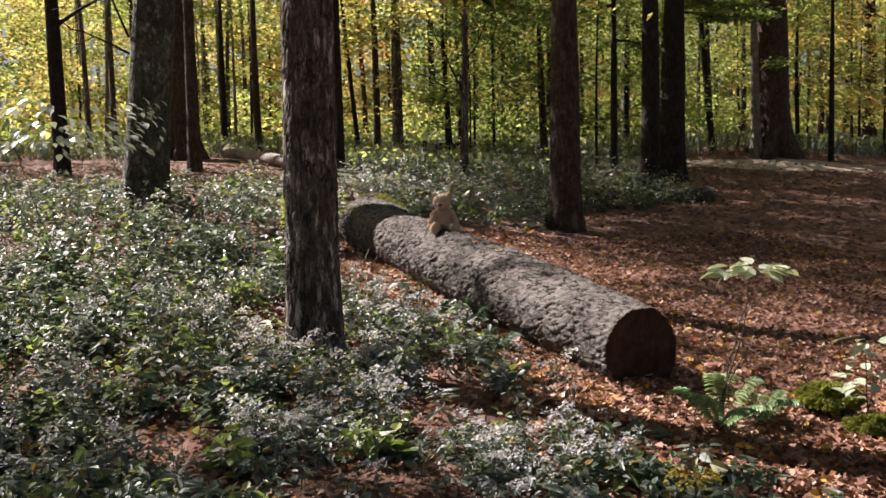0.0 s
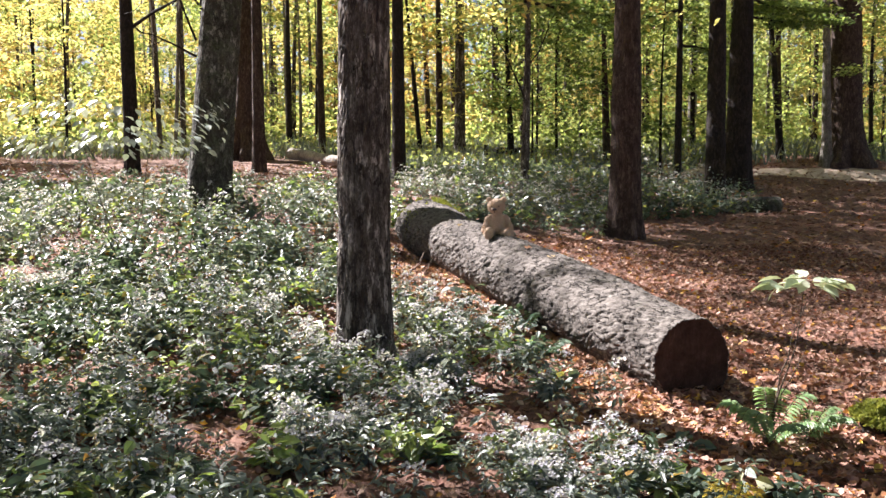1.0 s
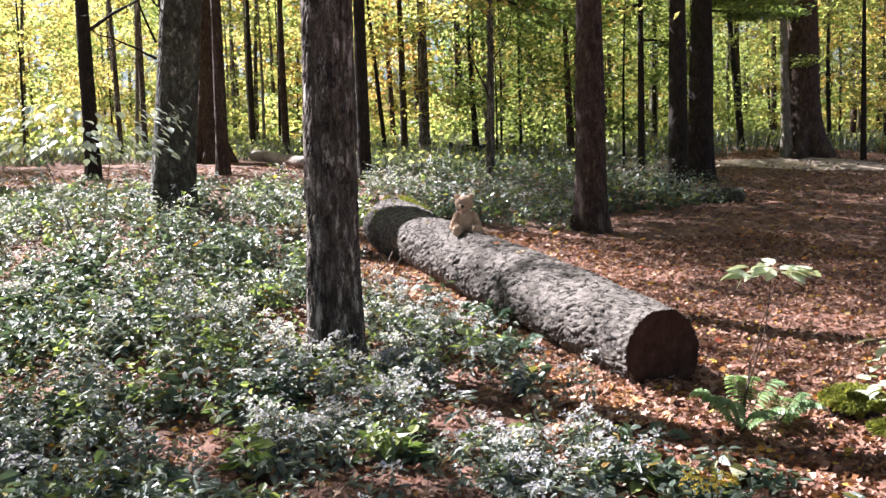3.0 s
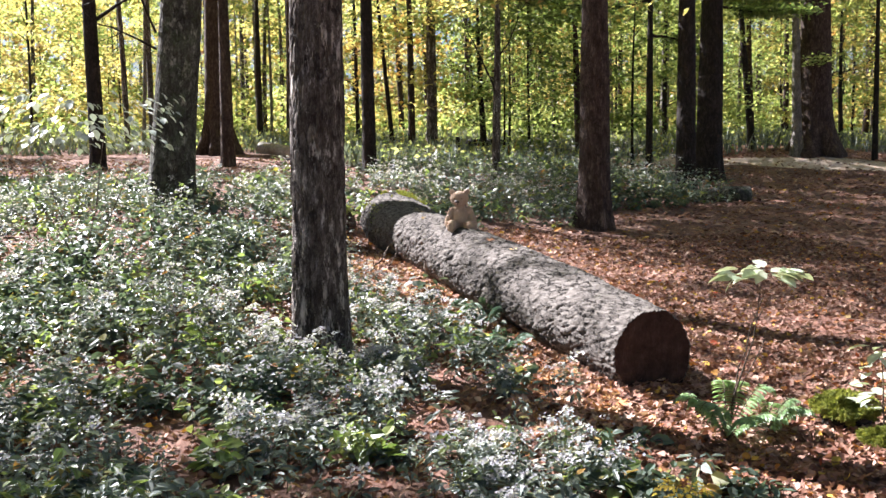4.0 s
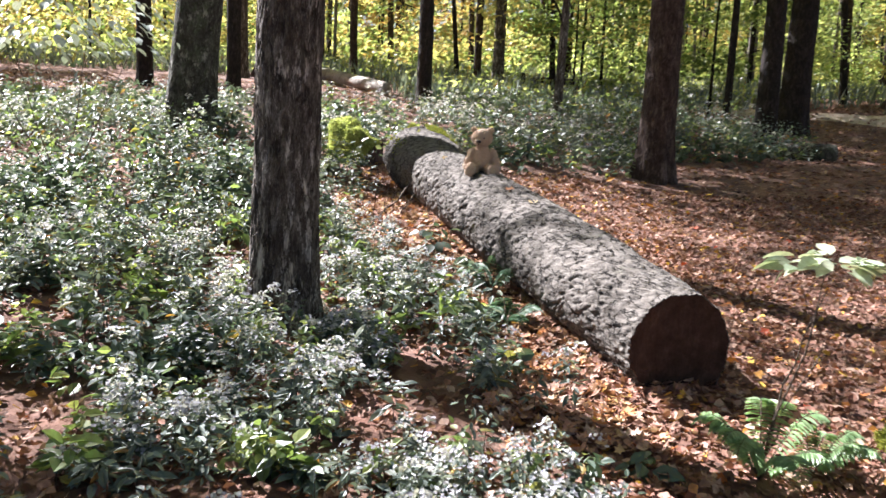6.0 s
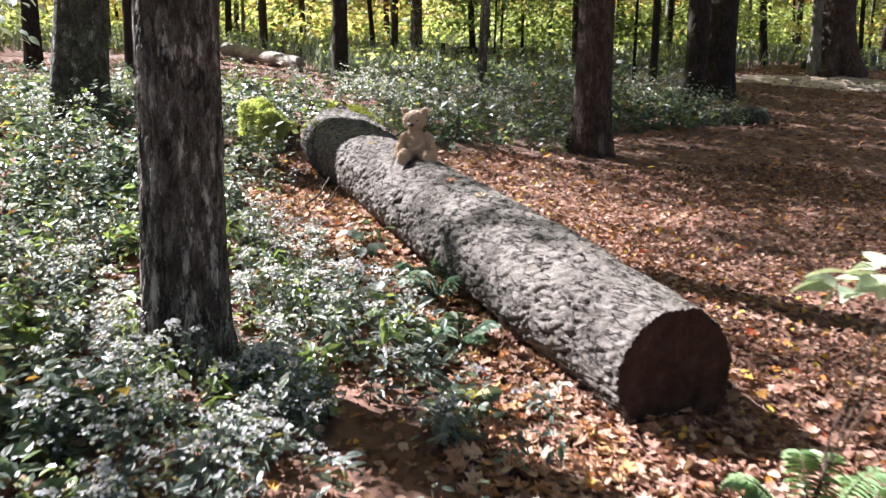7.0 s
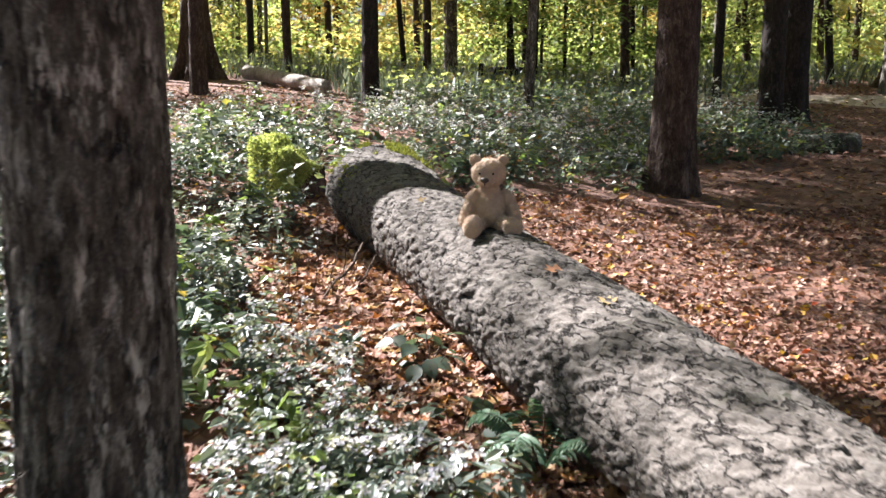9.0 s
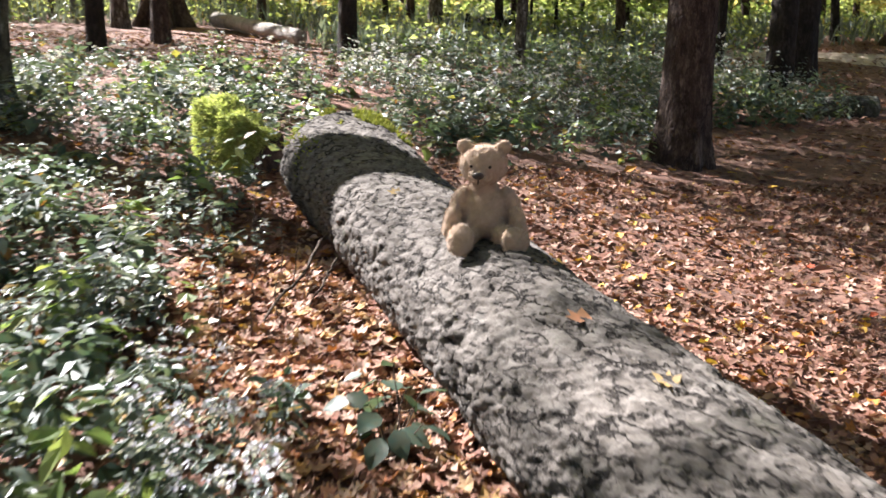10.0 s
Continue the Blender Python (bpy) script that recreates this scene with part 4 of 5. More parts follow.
# ---- low plants ----
def plant_cover():
    """Knee-high leafy plants with pale lilac flower heads, too many to count."""
    rg = np.random.default_rng(5)
    n = 26000
    x, y = rg.uniform(-9, 11.5, n), 2.6 + 23.4 * rg.random(n) ** 1.5
    keep = rg.random(n) < plants_grow(x, y) * np.where(y > 13, 0.85, 1.0) * np.where(x < -0.45 * y - 3.2, 0.25, 1)
    gap = fbm(np.stack((x, y, 0 * x), 1) * 1.1, 61, 3)
    keep &= rg.random(n) < sig((gap - np.where(y < 4.4, 0.43, 0.45)) / 0.03) + 0.06
    keep &= (x - 0.06) ** 2 + (y - 6.36) ** 2 > 0.07
    for fx, fy, fr in ((1.63, 7.19, 0.38), (1.58, 6.39, 0.3), (2.26, 4.05, 0.35), (2.52, 4.08, 0.3)):
        keep &= (x - fx) ** 2 + (y - fy) ** 2 > fr ** 2        # clear of the ferns
    keep &= (rg.random(n) < 0.6) | (x < 0.95) | (y < 4.6) | (y > 8)
    x, y, gap = x[keep], y[keep], gap[keep]
    clump = fbm(np.stack((x, y, 0 * x), 1) * 2.6, 63, 2)
    tall = rg.uniform(0.16, 0.42, len(x)) * (0.1 + 1.9 * clump) * np.where(y < 4.4, 0.75, 1) * np.where((y < 6.6) & (np.abs(x) < 0.9), 0.7, 1) * np.where(y > 12.4, 1.15, np.where((y > 8.5) & (x < 0.5), 0.78, 1)) * np.where((x > 1.25) & (y < 4.7), 0.6, 1) * (1 + 1.3 * np.exp(-((x - 8.8) ** 2 / 7 + (y - 21) ** 2 / 9))) * (1 + 1.1 * np.exp(-((x + 1.7) ** 2 / 0.9 + (y - 11.2) ** 2 / 4)))
    z = on_ground(x, y)
    sets = []
    # stems
    lean = rg.normal(0, 0.12, (len(x), 2))
    sv, sf = [(-0.5, 0, 0), (0.5, 0, 0), (0, 0.5, 0), (0, 0, 1)], [(0, 1, 3), (1, 2, 3), (2, 0, 3)]
    rot = euler(lean[:, 0], lean[:, 1], rg.uniform(0, 6.28, len(x)))
    base = np.stack((x, y, z), 1)
    v, f = strewn(sv, sf, rot, base, np.stack((np.full(len(x), 0.008), np.full(len(x), 0.008), tall), 1))
    sets.append((v, f, 1))
    axis = rot[:, :, 2]
    # each plant of one kind: grey-green, deep green or fresh green
    kind = np.select([fbm(base * (1.3, 1.3, 0) + rg.normal(0, 0.25, base.shape), 81, 3) < 0.43, rg.random(len(x)) < 0.14], [3, 4], 0)
    broad = np.where(kind == 0, np.where(rg.random(len(x)) < 0.2, 1.5, 0.85), np.where(rg.random(len(x)) < 0.4, 1.8, 1.1))
    # pairs of leaves up each stem, broad and drooping below, small near the top
    count = np.where(kind == 0, np.where(y < 9, 27, np.where(y < 14, 19, 12)), np.where(y < 9, 17, np.where(y < 14, 13, 10)))
    who = np.repeat(np.arange(len(x)), count)
    t = 0.12 + 0.88 * rg.random(len(who)) ** 0.8
    yaw = rg.uniform(0, 6.28, len(who))
    out = np.stack((-np.sin(yaw), np.cos(yaw), 0 * yaw), 1)
    pos = base[who] + axis[who] * (t * tall[who])[:, None] + out * rg.uniform(0.0, 0.05, len(who))[:, None] + rg.normal(0, 0.012, (len(who), 3))
    size = rg.uniform(0.045, 0.10, len(who)) * (1.2 - 0.6 * t) * np.where(y[who] > 14, 1.45, np.where(y[who] > 9, 1.2, 1)) * broad[who]
    turn = euler(rg.normal(-0.12, 0.42, len(who)), rg.normal(0, 0.4, len(who)), yaw)
    near = y[who] < 9
    for mask, shape in ((near, LEAF6), (~near, LEAF4)):
        for kk in (0, 3, 4):
            mm = mask & (kind[who] == kk)
            v, f = strewn(*shape, turn[mm], pos[mm], size[mm][:, None] * ((0.85, 1, 1) if kk == 0 else (1.2, 1, 1)))
            sets.append((v, f, kk))
    # domed flower heads, several to a plant
    lush = (kind == 0) & (rg.random(len(x)) < np.where(fbm(np.stack((x, y, 0 * x), 1) * 0.8, 71, 3) > 0.47, np.where(y < 6.5, 0.75, 0.68), 0.10))
    heads = np.repeat(np.nonzero(lush)[0], np.where(y[lush] < 9, 3, 2))
    hub = base[heads] + axis[heads] * tall[heads][:, None] + rg.normal(0, 1, (len(heads), 3)) * (0.05, 0.05, 0.02)
    m = np.where(y[heads] < 9, 13, 7)
    who = np.repeat(np.arange(len(heads)), m)
    off = rg.normal(0, 1, (len(who), 3)) * (0.024, 0.024, 0.006)
    off[:, 2] += 0.02 - 14 * (off[:, 0] ** 2 + off[:, 1] ** 2)
    petal = [(0.5, 0, 0.1), (0.15, 0.43, 0.12), (-0.4, 0.3, 0.1), (-0.4, -0.3, 0.1), (0.15, -0.45, 0.12), (0, 0, 0)]
    v, f = strewn(petal, [(5, 0, 1), (5, 1, 2), (5, 2, 3), (5, 3, 4), (5, 4, 0)], turns(len(who), 0.5, rg), hub[who] + off, rg.uniform(0.014, 0.026, len(who)) * np.where(y[heads][who] > 12, 1.6, 1))
    sets.append((v, f, 2))
    v, f, m = joined(sets)
    ob = part("ground_plants", mesh_of("ground_plants", v, f, [LEAF_LOW, TWIG, PETAL, LEAF_DEEP, LEAF_FRESH], False, m))
    tagged(ob, "dense knee-high green plants with pale lilac flower heads", "plants", kind="stuff")


plant_cover()


def far_weeds():
    """Pale grass and weeds at the foot of the woods."""
    rg = np.random.default_rng(15)
    n = 26000
    x, y = rg.uniform(-22, 34, n), rg.uniform(24, 48, n)
    keep = (np.abs(x / (y + 2)) < 0.95) & ~((x > 10) & (y < 27.5 + 0.02 * x)) & ~((y < 31) & (x < 2.5))
    x, y = x[keep], y[keep]
    blade = [(-0.05, 0, 0), (0.05, 0, 0), (0.03, 0.12, 0.6), (0, 0.3, 1)]
    v, f = strewn(blade, [(0, 1, 2), (0, 2, 3)], turns(len(x), 0.25, rg), np.stack((x, y, height(x, y)), 1), rg.uniform(0.3, 0.8, len(x)))
    v2, f2 = strewn(*LEAF4, turns(len(x), 0.5, rg), np.stack((x + 0.2, y, height(x, y) + rg.uniform(0.05, 0.6, len(x))), 1), rg.uniform(0.12, 0.25, len(x)))
    v, f, m = joined([(v, f, 0), (v2, f2, 1)])
    tagged(part("weeds", mesh_of("weeds", v, f, [LEAF_LOW, LEAF_LIME], False, m)), "pale green grass and weeds at the wood's edge", "weeds", kind="stuff")


far_weeds()


# ---- fallen leaves ----
def litter():
    rg = np.random.default_rng(9)
    n = 120000
    y = 2.2 + 11.5 * rg.random(n) ** 1.25
    x = rg.uniform(-5, 9.5, n)
    keep = (x > -0.6 * (y + 1)) & (rg.random(n) < np.where(plants_grow(x, y) > 0.5, 0.35, 1.0)) & (rg.random(n) < np.where((x > 4.5) | (y > 10), 0.5, 1))
    x, y = x[keep], y[keep]
    tilt = rg.normal(0, 0.4, (len(x), 2))
    rot = euler(tilt[:, 0], tilt[:, 1], rg.uniform(0, 6.28, len(x)))
    size = rg.uniform(0.026, 0.068, len(x))
    flat = rg.uniform(0.2, 1.7, len(x))
    pos = np.stack((x, y, on_ground(x, y) + rg.uniform(0.0, 0.035, len(x))), 1)
    pick = rg.random(len(x)) < 0.35
    sets = []
    for mask, shape in ((pick, LOBED), (~pick, CURLED)):
        sets.append((*strewn(*shape, rot[mask], pos[mask], np.stack((size, size, size * flat), 1)[mask]), 0))
    n = 22000
    x, y = rg.uniform(-9, 22, n), rg.uniform(10.5, 28, n)
    keep = (x > -0.6 * (y + 1)) & (x < 0.9 * (y + 1)) & (plants_grow(x, y) < 0.5)
    x, y = x[keep], y[keep]
    pos = np.stack((x, y, on_ground(x, y) + 0.015), 1)
    sets.append((*strewn(*LEAF4, turns(len(x), 0.3, rg), pos, rg.uniform(0.08, 0.17, len(x))), 0))
    # thinly strewn leaves nearer still
    n = 5000
    x, y = rg.uniform(-6, 8, n), rg.uniform(-3, 2.3, n)
    sets.append((*strewn(*CURLED, turns(n, 0.35, rg), np.stack((x, y, on_ground(x, y) + 0.015), 1), rg.uniform(0.03, 0.07, n)), 0))
    # larger, freshly fallen leaves gathered along the log
    n = 5200
    y = rg.uniform(4.3, 10.6, n)
    x = rg.uniform(0.3, 2.0, n) - 0.09 * np.maximum(0, y - 7.5)
    keep = plants_grow(x, y) < 0.6
    x, y = x[keep], y[keep]
    pos = np.stack((x, y, on_ground(x, y) + rg.uniform(0.02, 0.05, len(x))), 1)
    v, f = strewn(*LOBED, turns(len(x), 0.35, rg), pos, rg.uniform(0.045, 0.085, len(x)))[:2]
    tagged(part("fallen_leaves", mesh_of("fallen_leaves", v, f, PALE_LITTER, False)), "pale tan and salmon fallen leaves gathered beside the log", "fallen leaves", kind="stuff")
    v, f, m = joined(sets)
    tagged(part("leaf_litter", mesh_of("leaf_litter", v, f, LITTER, False)), "dry brown and orange fallen leaves covering the ground", "leaf litter", kind="stuff")


litter()


# ---- the teddy bear ----
def fur_material():
    m, nt, p = material("tan_plush")
    vec = coords(nt)
    geo = nt.nodes.new("ShaderNodeNewGeometry")
    n = noise_tex(nt, vec, 45, 5, 0.7)
    col = ramp(nt, n, [(0.25, (0.34, 0.24, 0.16)), (0.55, (0.44, 0.32, 0.225)), (0.8, (0.53, 0.405, 0.3))])
    col = mixed(nt, 0.25, col, ramp(nt, geo.outputs["Random Per Island"], [(0, (0.36, 0.25, 0.17)), (1, (0.56, 0.43, 0.32))]))
    nt.links.new(col, p.inputs["Base Color"])
    p.inputs["Roughness"].default_value = 0.95
    p.inputs["Specular IOR Level"].default_value = 0.15
    p.inputs["Sheen Weight"].default_value = 0.3
    bump(nt, n, p, 0.5, 0.006)
    return m


def dark_plastic(name, c, rough):
    m, nt, p = material(name)
    n = noise_tex(nt, coords(nt), 80, 2)
    nt.links.new(ramp(nt, n, [(0.3, c), (0.7, tuple(v * 1.7 for v in c))]), p.inputs["Base Color"])
    p.inputs["Roughness"].default_value = rough
    return m


def teddy(x, y, z, turn_deg):
    """A sitting plush bear that faces -y: soft lumps melted together, then short fur."""
    bm = bmesh.new()

    nod = Matrix.Translation((0, 0, 0.23)) @ pose(0, 0, 0, 11, 0, -7) @ Matrix.Translation((0, 0, -0.23))

    def lump(c, s, rot=(0, 0, 0)):
        m = (nod if c[2] > 0.25 else Matrix()) @ Matrix.LocRotScale(c, Euler([radians(a) for a in rot]), s)
        bmesh.ops.create_icosphere(bm, subdivisions=3, radius=1, matrix=m)

    lump((0, 0.0, 0.105), (0.092, 0.080, 0.115))              # body
    lump((0, -0.015, 0.085), (0.082, 0.080, 0.080))           # belly
    lump((-0.005, -0.005, 0.205), (0.055, 0.05, 0.04))        # neck
    lump((-0.008, -0.015, 0.305), (0.092, 0.083, 0.080))      # head
    lump((-0.014, -0.085, 0.283), (0.044, 0.040, 0.033))      # muzzle
    for s in (-1, 1):
        lump((-0.008 + s * 0.074, 0.0, 0.372), (0.031, 0.016, 0.030), (0, 0, 0))
        lump((s * 0.095, -0.01, 0.155), (0.036, 0.038, 0.062), (0, s * -24, 0))
        lump((s * 0.122, -0.035, 0.085), (0.034, 0.04, 0.058), (18, s * -12, 0))
        lump((s * 0.132, -0.055, 0.045), (0.033, 0.036, 0.036))
        lump((s * 0.075, -0.09, 0.03), (0.048, 0.085, 0.046), (0, 0, s * 24))
    lump((-0.092, -0.165, 0.028), (0.052, 0.038, 0.064), (-14, 0, -18))
    lump((0.112, -0.155, 0.026), (0.056, 0.038, 0.056), (-14, 0, 30))
    me = bpy.data.meshes.new("teddy_form")
    bm.to_mesh(me)
    bm.free()
    ob = new("teddy_form", me)
    rm = ob.modifiers.new("melt", "REMESH")
    rm.mode, rm.voxel_size = "VOXEL", 0.006
    sm = ob.modifiers.new("soft", "SMOOTH")
    sm.iterations, sm.factor = 8, 0.5
    dg = bpy.context.evaluated_depsgraph_get()
    form = bpy.data.meshes.new_from_object(ob.evaluated_get(dg))
    v = np.empty(len(form.vertices) * 3, np.float32)
    form.vertices.foreach_get("co", v)
    nv = np.empty(len(form.vertices) * 3, np.float32)
    form.vertices.foreach_get("normal", nv)
    v, nv = v.reshape(-1, 3).astype(float), nv.reshape(-1, 3).astype(float)
    tris = []
    for p in form.polygons:
        q = list(p.vertices)
        tris += [(q[0], q[i], q[i + 1]) for i in range(1, len(q) - 1)]
    tris = np.array(tris)
    bpy.data.objects.remove(ob)
    v = v + nv * (fbm(v * 60, 3, 3) - 0.5)[:, None] * 0.008
    rg = np.random.default_rng(4)
    who = rg.integers(0, len(v), 26000)
    d = nv[who] + rg.normal(0, 0.55, (len(who), 3)) + (0, 0, -0.25)
    d /= np.linalg.norm(d, axis=1)[:, None]
    side = np.cross(d, rg.normal(0, 1, d.shape))
    side /= np.linalg.norm(side, axis=1)[:, None]
    b = v[who] + rg.normal(0, 0.002, d.shape)
    hair = np.stack((b - side * 0.0011, b + side * 0.0011, b + d * rg.uniform(0.004, 0.009, len(who))[:, None]), 1).reshape(-1, 3)
    sets = [(v, tris, 0), (hair, np.arange(len(hair)).reshape(-1, 3), 0)]

    def ball(c, s, mat):
        bb = bmesh.new()
        bmesh.ops.create_icosphere(bb, subdivisions=2, radius=1, matrix=nod @ Matrix.LocRotScale(c, None, s))
        sets.append((np.array([p.co for p in bb.verts]), np.array([[p.index for p in f.verts] for f in bb.faces]), mat))
        bb.free()

    ball((-0.016, -0.127, 0.295), (0.023, 0.014, 0.015), 1)
    ball((-0.016, -0.126, 0.274), (0.0035, 0.006, 0.015), 1)
    ball((-0.046, -0.091, 0.320), (0.006, 0.006, 0.006), 2)
    ball((0.024, -0.093, 0.320), (0.006, 0.006, 0.006), 2)
    v, f, m = joined(sets)
    bear = new("teddy_bear", mesh_of("teddy_bear", v, f, [fur_material(), dark_plastic("nose_thread", (0.03, 0.018, 0.014), 0.5), dark_plastic("eye_plastic", (0.012, 0.009, 0.008), 0.12)], True, m))
    bear.matrix_world = pose(x, y, z, 0, 0, turn_deg) @ Matrix.Diagonal((1.07, 1.07, 1.04, 1))
    tagged(bear, "tan plush teddy bear sitting upright on the log", "teddy bear")


teddy(1.78, 8.66, 0.985, -14)


# ---- ferns, saplings and other single plants ----
def frond(sets, base, yaw, length, rise, rg):
    """One arching fern frond: a rib with pairs of narrow leaflets that shorten to its tip."""
    n = 30
    t = np.linspace(0, 1, n)
    out = length * (t - 0.12 * t ** 3)
    up = rise * np.sin(t * 2.1) - 0.1 * t ** 2 * length
    dirv = np.array([math.cos(yaw), math.sin(yaw), 0])
    pts = np.asarray(base) + out[:, None] * dirv + up[:, None] * (0, 0, 1)
    sets.append((*tube(pts, np.linspace(0.004, 0.001, n), 4), 1))
    k = np.arange(4, n)
    w = length * 0.27 * np.sin(np.pi * np.clip((1 - t[k]) * 0.85 + 0.08, 0, 1)) ** 0.8
    for s in (-1, 1):
        rot = euler(np.full(len(k), -0.15) + rg.normal(0, 0.08, len(k)), rg.normal(0, 0.12, len(k)), np.full(len(k), yaw - math.pi / 2 + s * 1.15))
        v, f = strewn(*LEAF8, rot, pts[k], np.stack((w * 0.6, w, w), 1))
        sets.append((v, f, 0))


def fern(x, y, size, fronds, seed, label, toward=None, upright=1.0, mat=FERN_GREEN):
    rg = np.random.default_rng(seed)
    base = empty("fern", (x, y, hz(x, y)))
    for i in range(fronds):
        sets = []
        yaw = 6.283 * i / fronds + rg.normal(0, 0.25) if toward is None else toward + rg.normal(0, 0.9)
        frond(sets, (0, 0, 0), yaw, size * rg.uniform(0.75, 1.1), size * rg.uniform(0.35, 0.6) * upright, rg)
        v, f, m = joined(sets)
        part("frond", mesh_of("frond", v, f, [mat, TWIG], False, m), base)
    tagged(base, label, "fern", "ferns")


fern(1.58, 6.39, 0.30, 13, 2, "compact rounded green fern growing against the log")
fern(1.63, 7.19, 0.40, 10, 3, "spreading green fern beside the log", None, 1.3)
fern(2.26, 4.05, 0.34, 9, 4, "bright green fern in leaf litter before the log's cut end", None, 1.7, FERN_LIGHT)
fern(2.52, 4.08, 0.32, 5, 6, "broad light green fern frond in leaf litter", 0.3, 1.4, FERN_LIGHT)
fern(-1.3, 3.9, 0.32, 7, 7, "small green fern at the edge of the low plants")


def leafy_sprig(name, x, y, stems, leaves, leaf, mat, label, seed, spread, top, droop=-0.1):
    """A few thin bent stems with leaves round their tips."""
    rg = np.random.default_rng(seed)
    base = empty(name, (x, y, hz(x, y)))
    for dx, dy, h in stems:
        pts = wander((rg.normal(0, 0.02), rg.normal(0, 0.02), -0.02), (dx, dy, h), 8, 0.022, rg)
        sets = [(*tube(pts, np.linspace(0.007, 0.0025, 8), 5), 0)]
        for _ in range(2):
            a = pts[rg.integers(3, 7)]
            sets.append((*tube(wander(a, a + rg.normal(0, 0.09, 3) + (0, 0, 0.1), 4, 0.01, rg), np.linspace(0.003, 0.001, 4), 4), 0))
        v, f, m = joined(sets)
        part("stem", mesh_of("stem", v, f, TWIG), base, "thin bare brown stem")
    centre = np.array(top)
    pos = centre + rg.uniform(-1, 1, (leaves, 3)) * spread
    out = np.arctan2(pos[:, 1] - centre[1], pos[:, 0] - centre[0]) - math.pi / 2
    v, f = strewn(*LEAF8, euler(rg.normal(droop, 0.25, leaves), rg.normal(0, 0.25, leaves), out + rg.normal(0, 0.5, leaves)), pos, rg.uniform(leaf * 0.7, leaf * 1.2, leaves)[:, None] * (1.25, 1, 1))
    part("foliage", mesh_of("foliage", v, f, mat), base)
    return tagged(base, label, "sapling")


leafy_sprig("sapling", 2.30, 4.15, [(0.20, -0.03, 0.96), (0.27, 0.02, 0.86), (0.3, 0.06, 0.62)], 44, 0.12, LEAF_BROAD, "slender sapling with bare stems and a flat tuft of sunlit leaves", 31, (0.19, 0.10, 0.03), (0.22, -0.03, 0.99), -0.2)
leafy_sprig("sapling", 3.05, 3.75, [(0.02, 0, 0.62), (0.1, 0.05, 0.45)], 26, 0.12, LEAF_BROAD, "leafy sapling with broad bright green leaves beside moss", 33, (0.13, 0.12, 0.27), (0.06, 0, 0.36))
leafy_sprig("shrub", -2.2, 9.6, [(-0.5, 0.1, 1.65), (0.3, -0.1, 1.75), (-0.9, 0, 1.5), (0.8, 0.1, 1.8)], 260, 0.11, LEAF_SUNLIT, "straggly shrub with sunlit pale leaves near a thick trunk", 35, (1.15, 0.45, 0.3), (-0.05, 0, 1.66), -0.55)



def broad_plant(x, y, mat, seed):
    """A low plant with a few broad leaves on bent stalks."""
    rg = np.random.default_rng(seed)
    base = empty("broad_leaf_plant", (x, y, float(on_ground(np.array([x]), np.array([y]))[0])))
    for k in range(int(rg.integers(7, 12))):
        ang, span, up = rg.uniform(0, 6.28), rg.uniform(0.04, 0.16), rg.uniform(0.08, 0.24)
        tip = np.array([math.cos(ang) * span, math.sin(ang) * span, up])
        part("stalk", mesh_of("stalk", *tube(wander((0, 0, -0.02), tip, 5, 0.008, rg), np.linspace(0.004, 0.002, 5), 5), TWIG), base)
        n = 1
        v, f = strewn(*LEAF8, euler(rg.normal(-0.3, 0.3, n), rg.normal(0, 0.3, n), np.full(n, ang - math.pi / 2)), tip[None], np.array([[1.35, 1, 1]]) * rg.uniform(0.08, 0.14))
        part("leaf", mesh_of("leaf", v, f, mat), base)
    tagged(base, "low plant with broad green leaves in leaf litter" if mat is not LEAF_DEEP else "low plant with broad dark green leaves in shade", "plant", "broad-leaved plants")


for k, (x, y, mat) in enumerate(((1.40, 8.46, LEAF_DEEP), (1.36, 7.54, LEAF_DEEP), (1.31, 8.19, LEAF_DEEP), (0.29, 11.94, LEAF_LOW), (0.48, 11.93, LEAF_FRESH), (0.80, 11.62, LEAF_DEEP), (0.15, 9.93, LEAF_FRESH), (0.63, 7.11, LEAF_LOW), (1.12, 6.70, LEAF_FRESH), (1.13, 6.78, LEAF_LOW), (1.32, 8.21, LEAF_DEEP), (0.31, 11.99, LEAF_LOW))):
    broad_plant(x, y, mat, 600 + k)

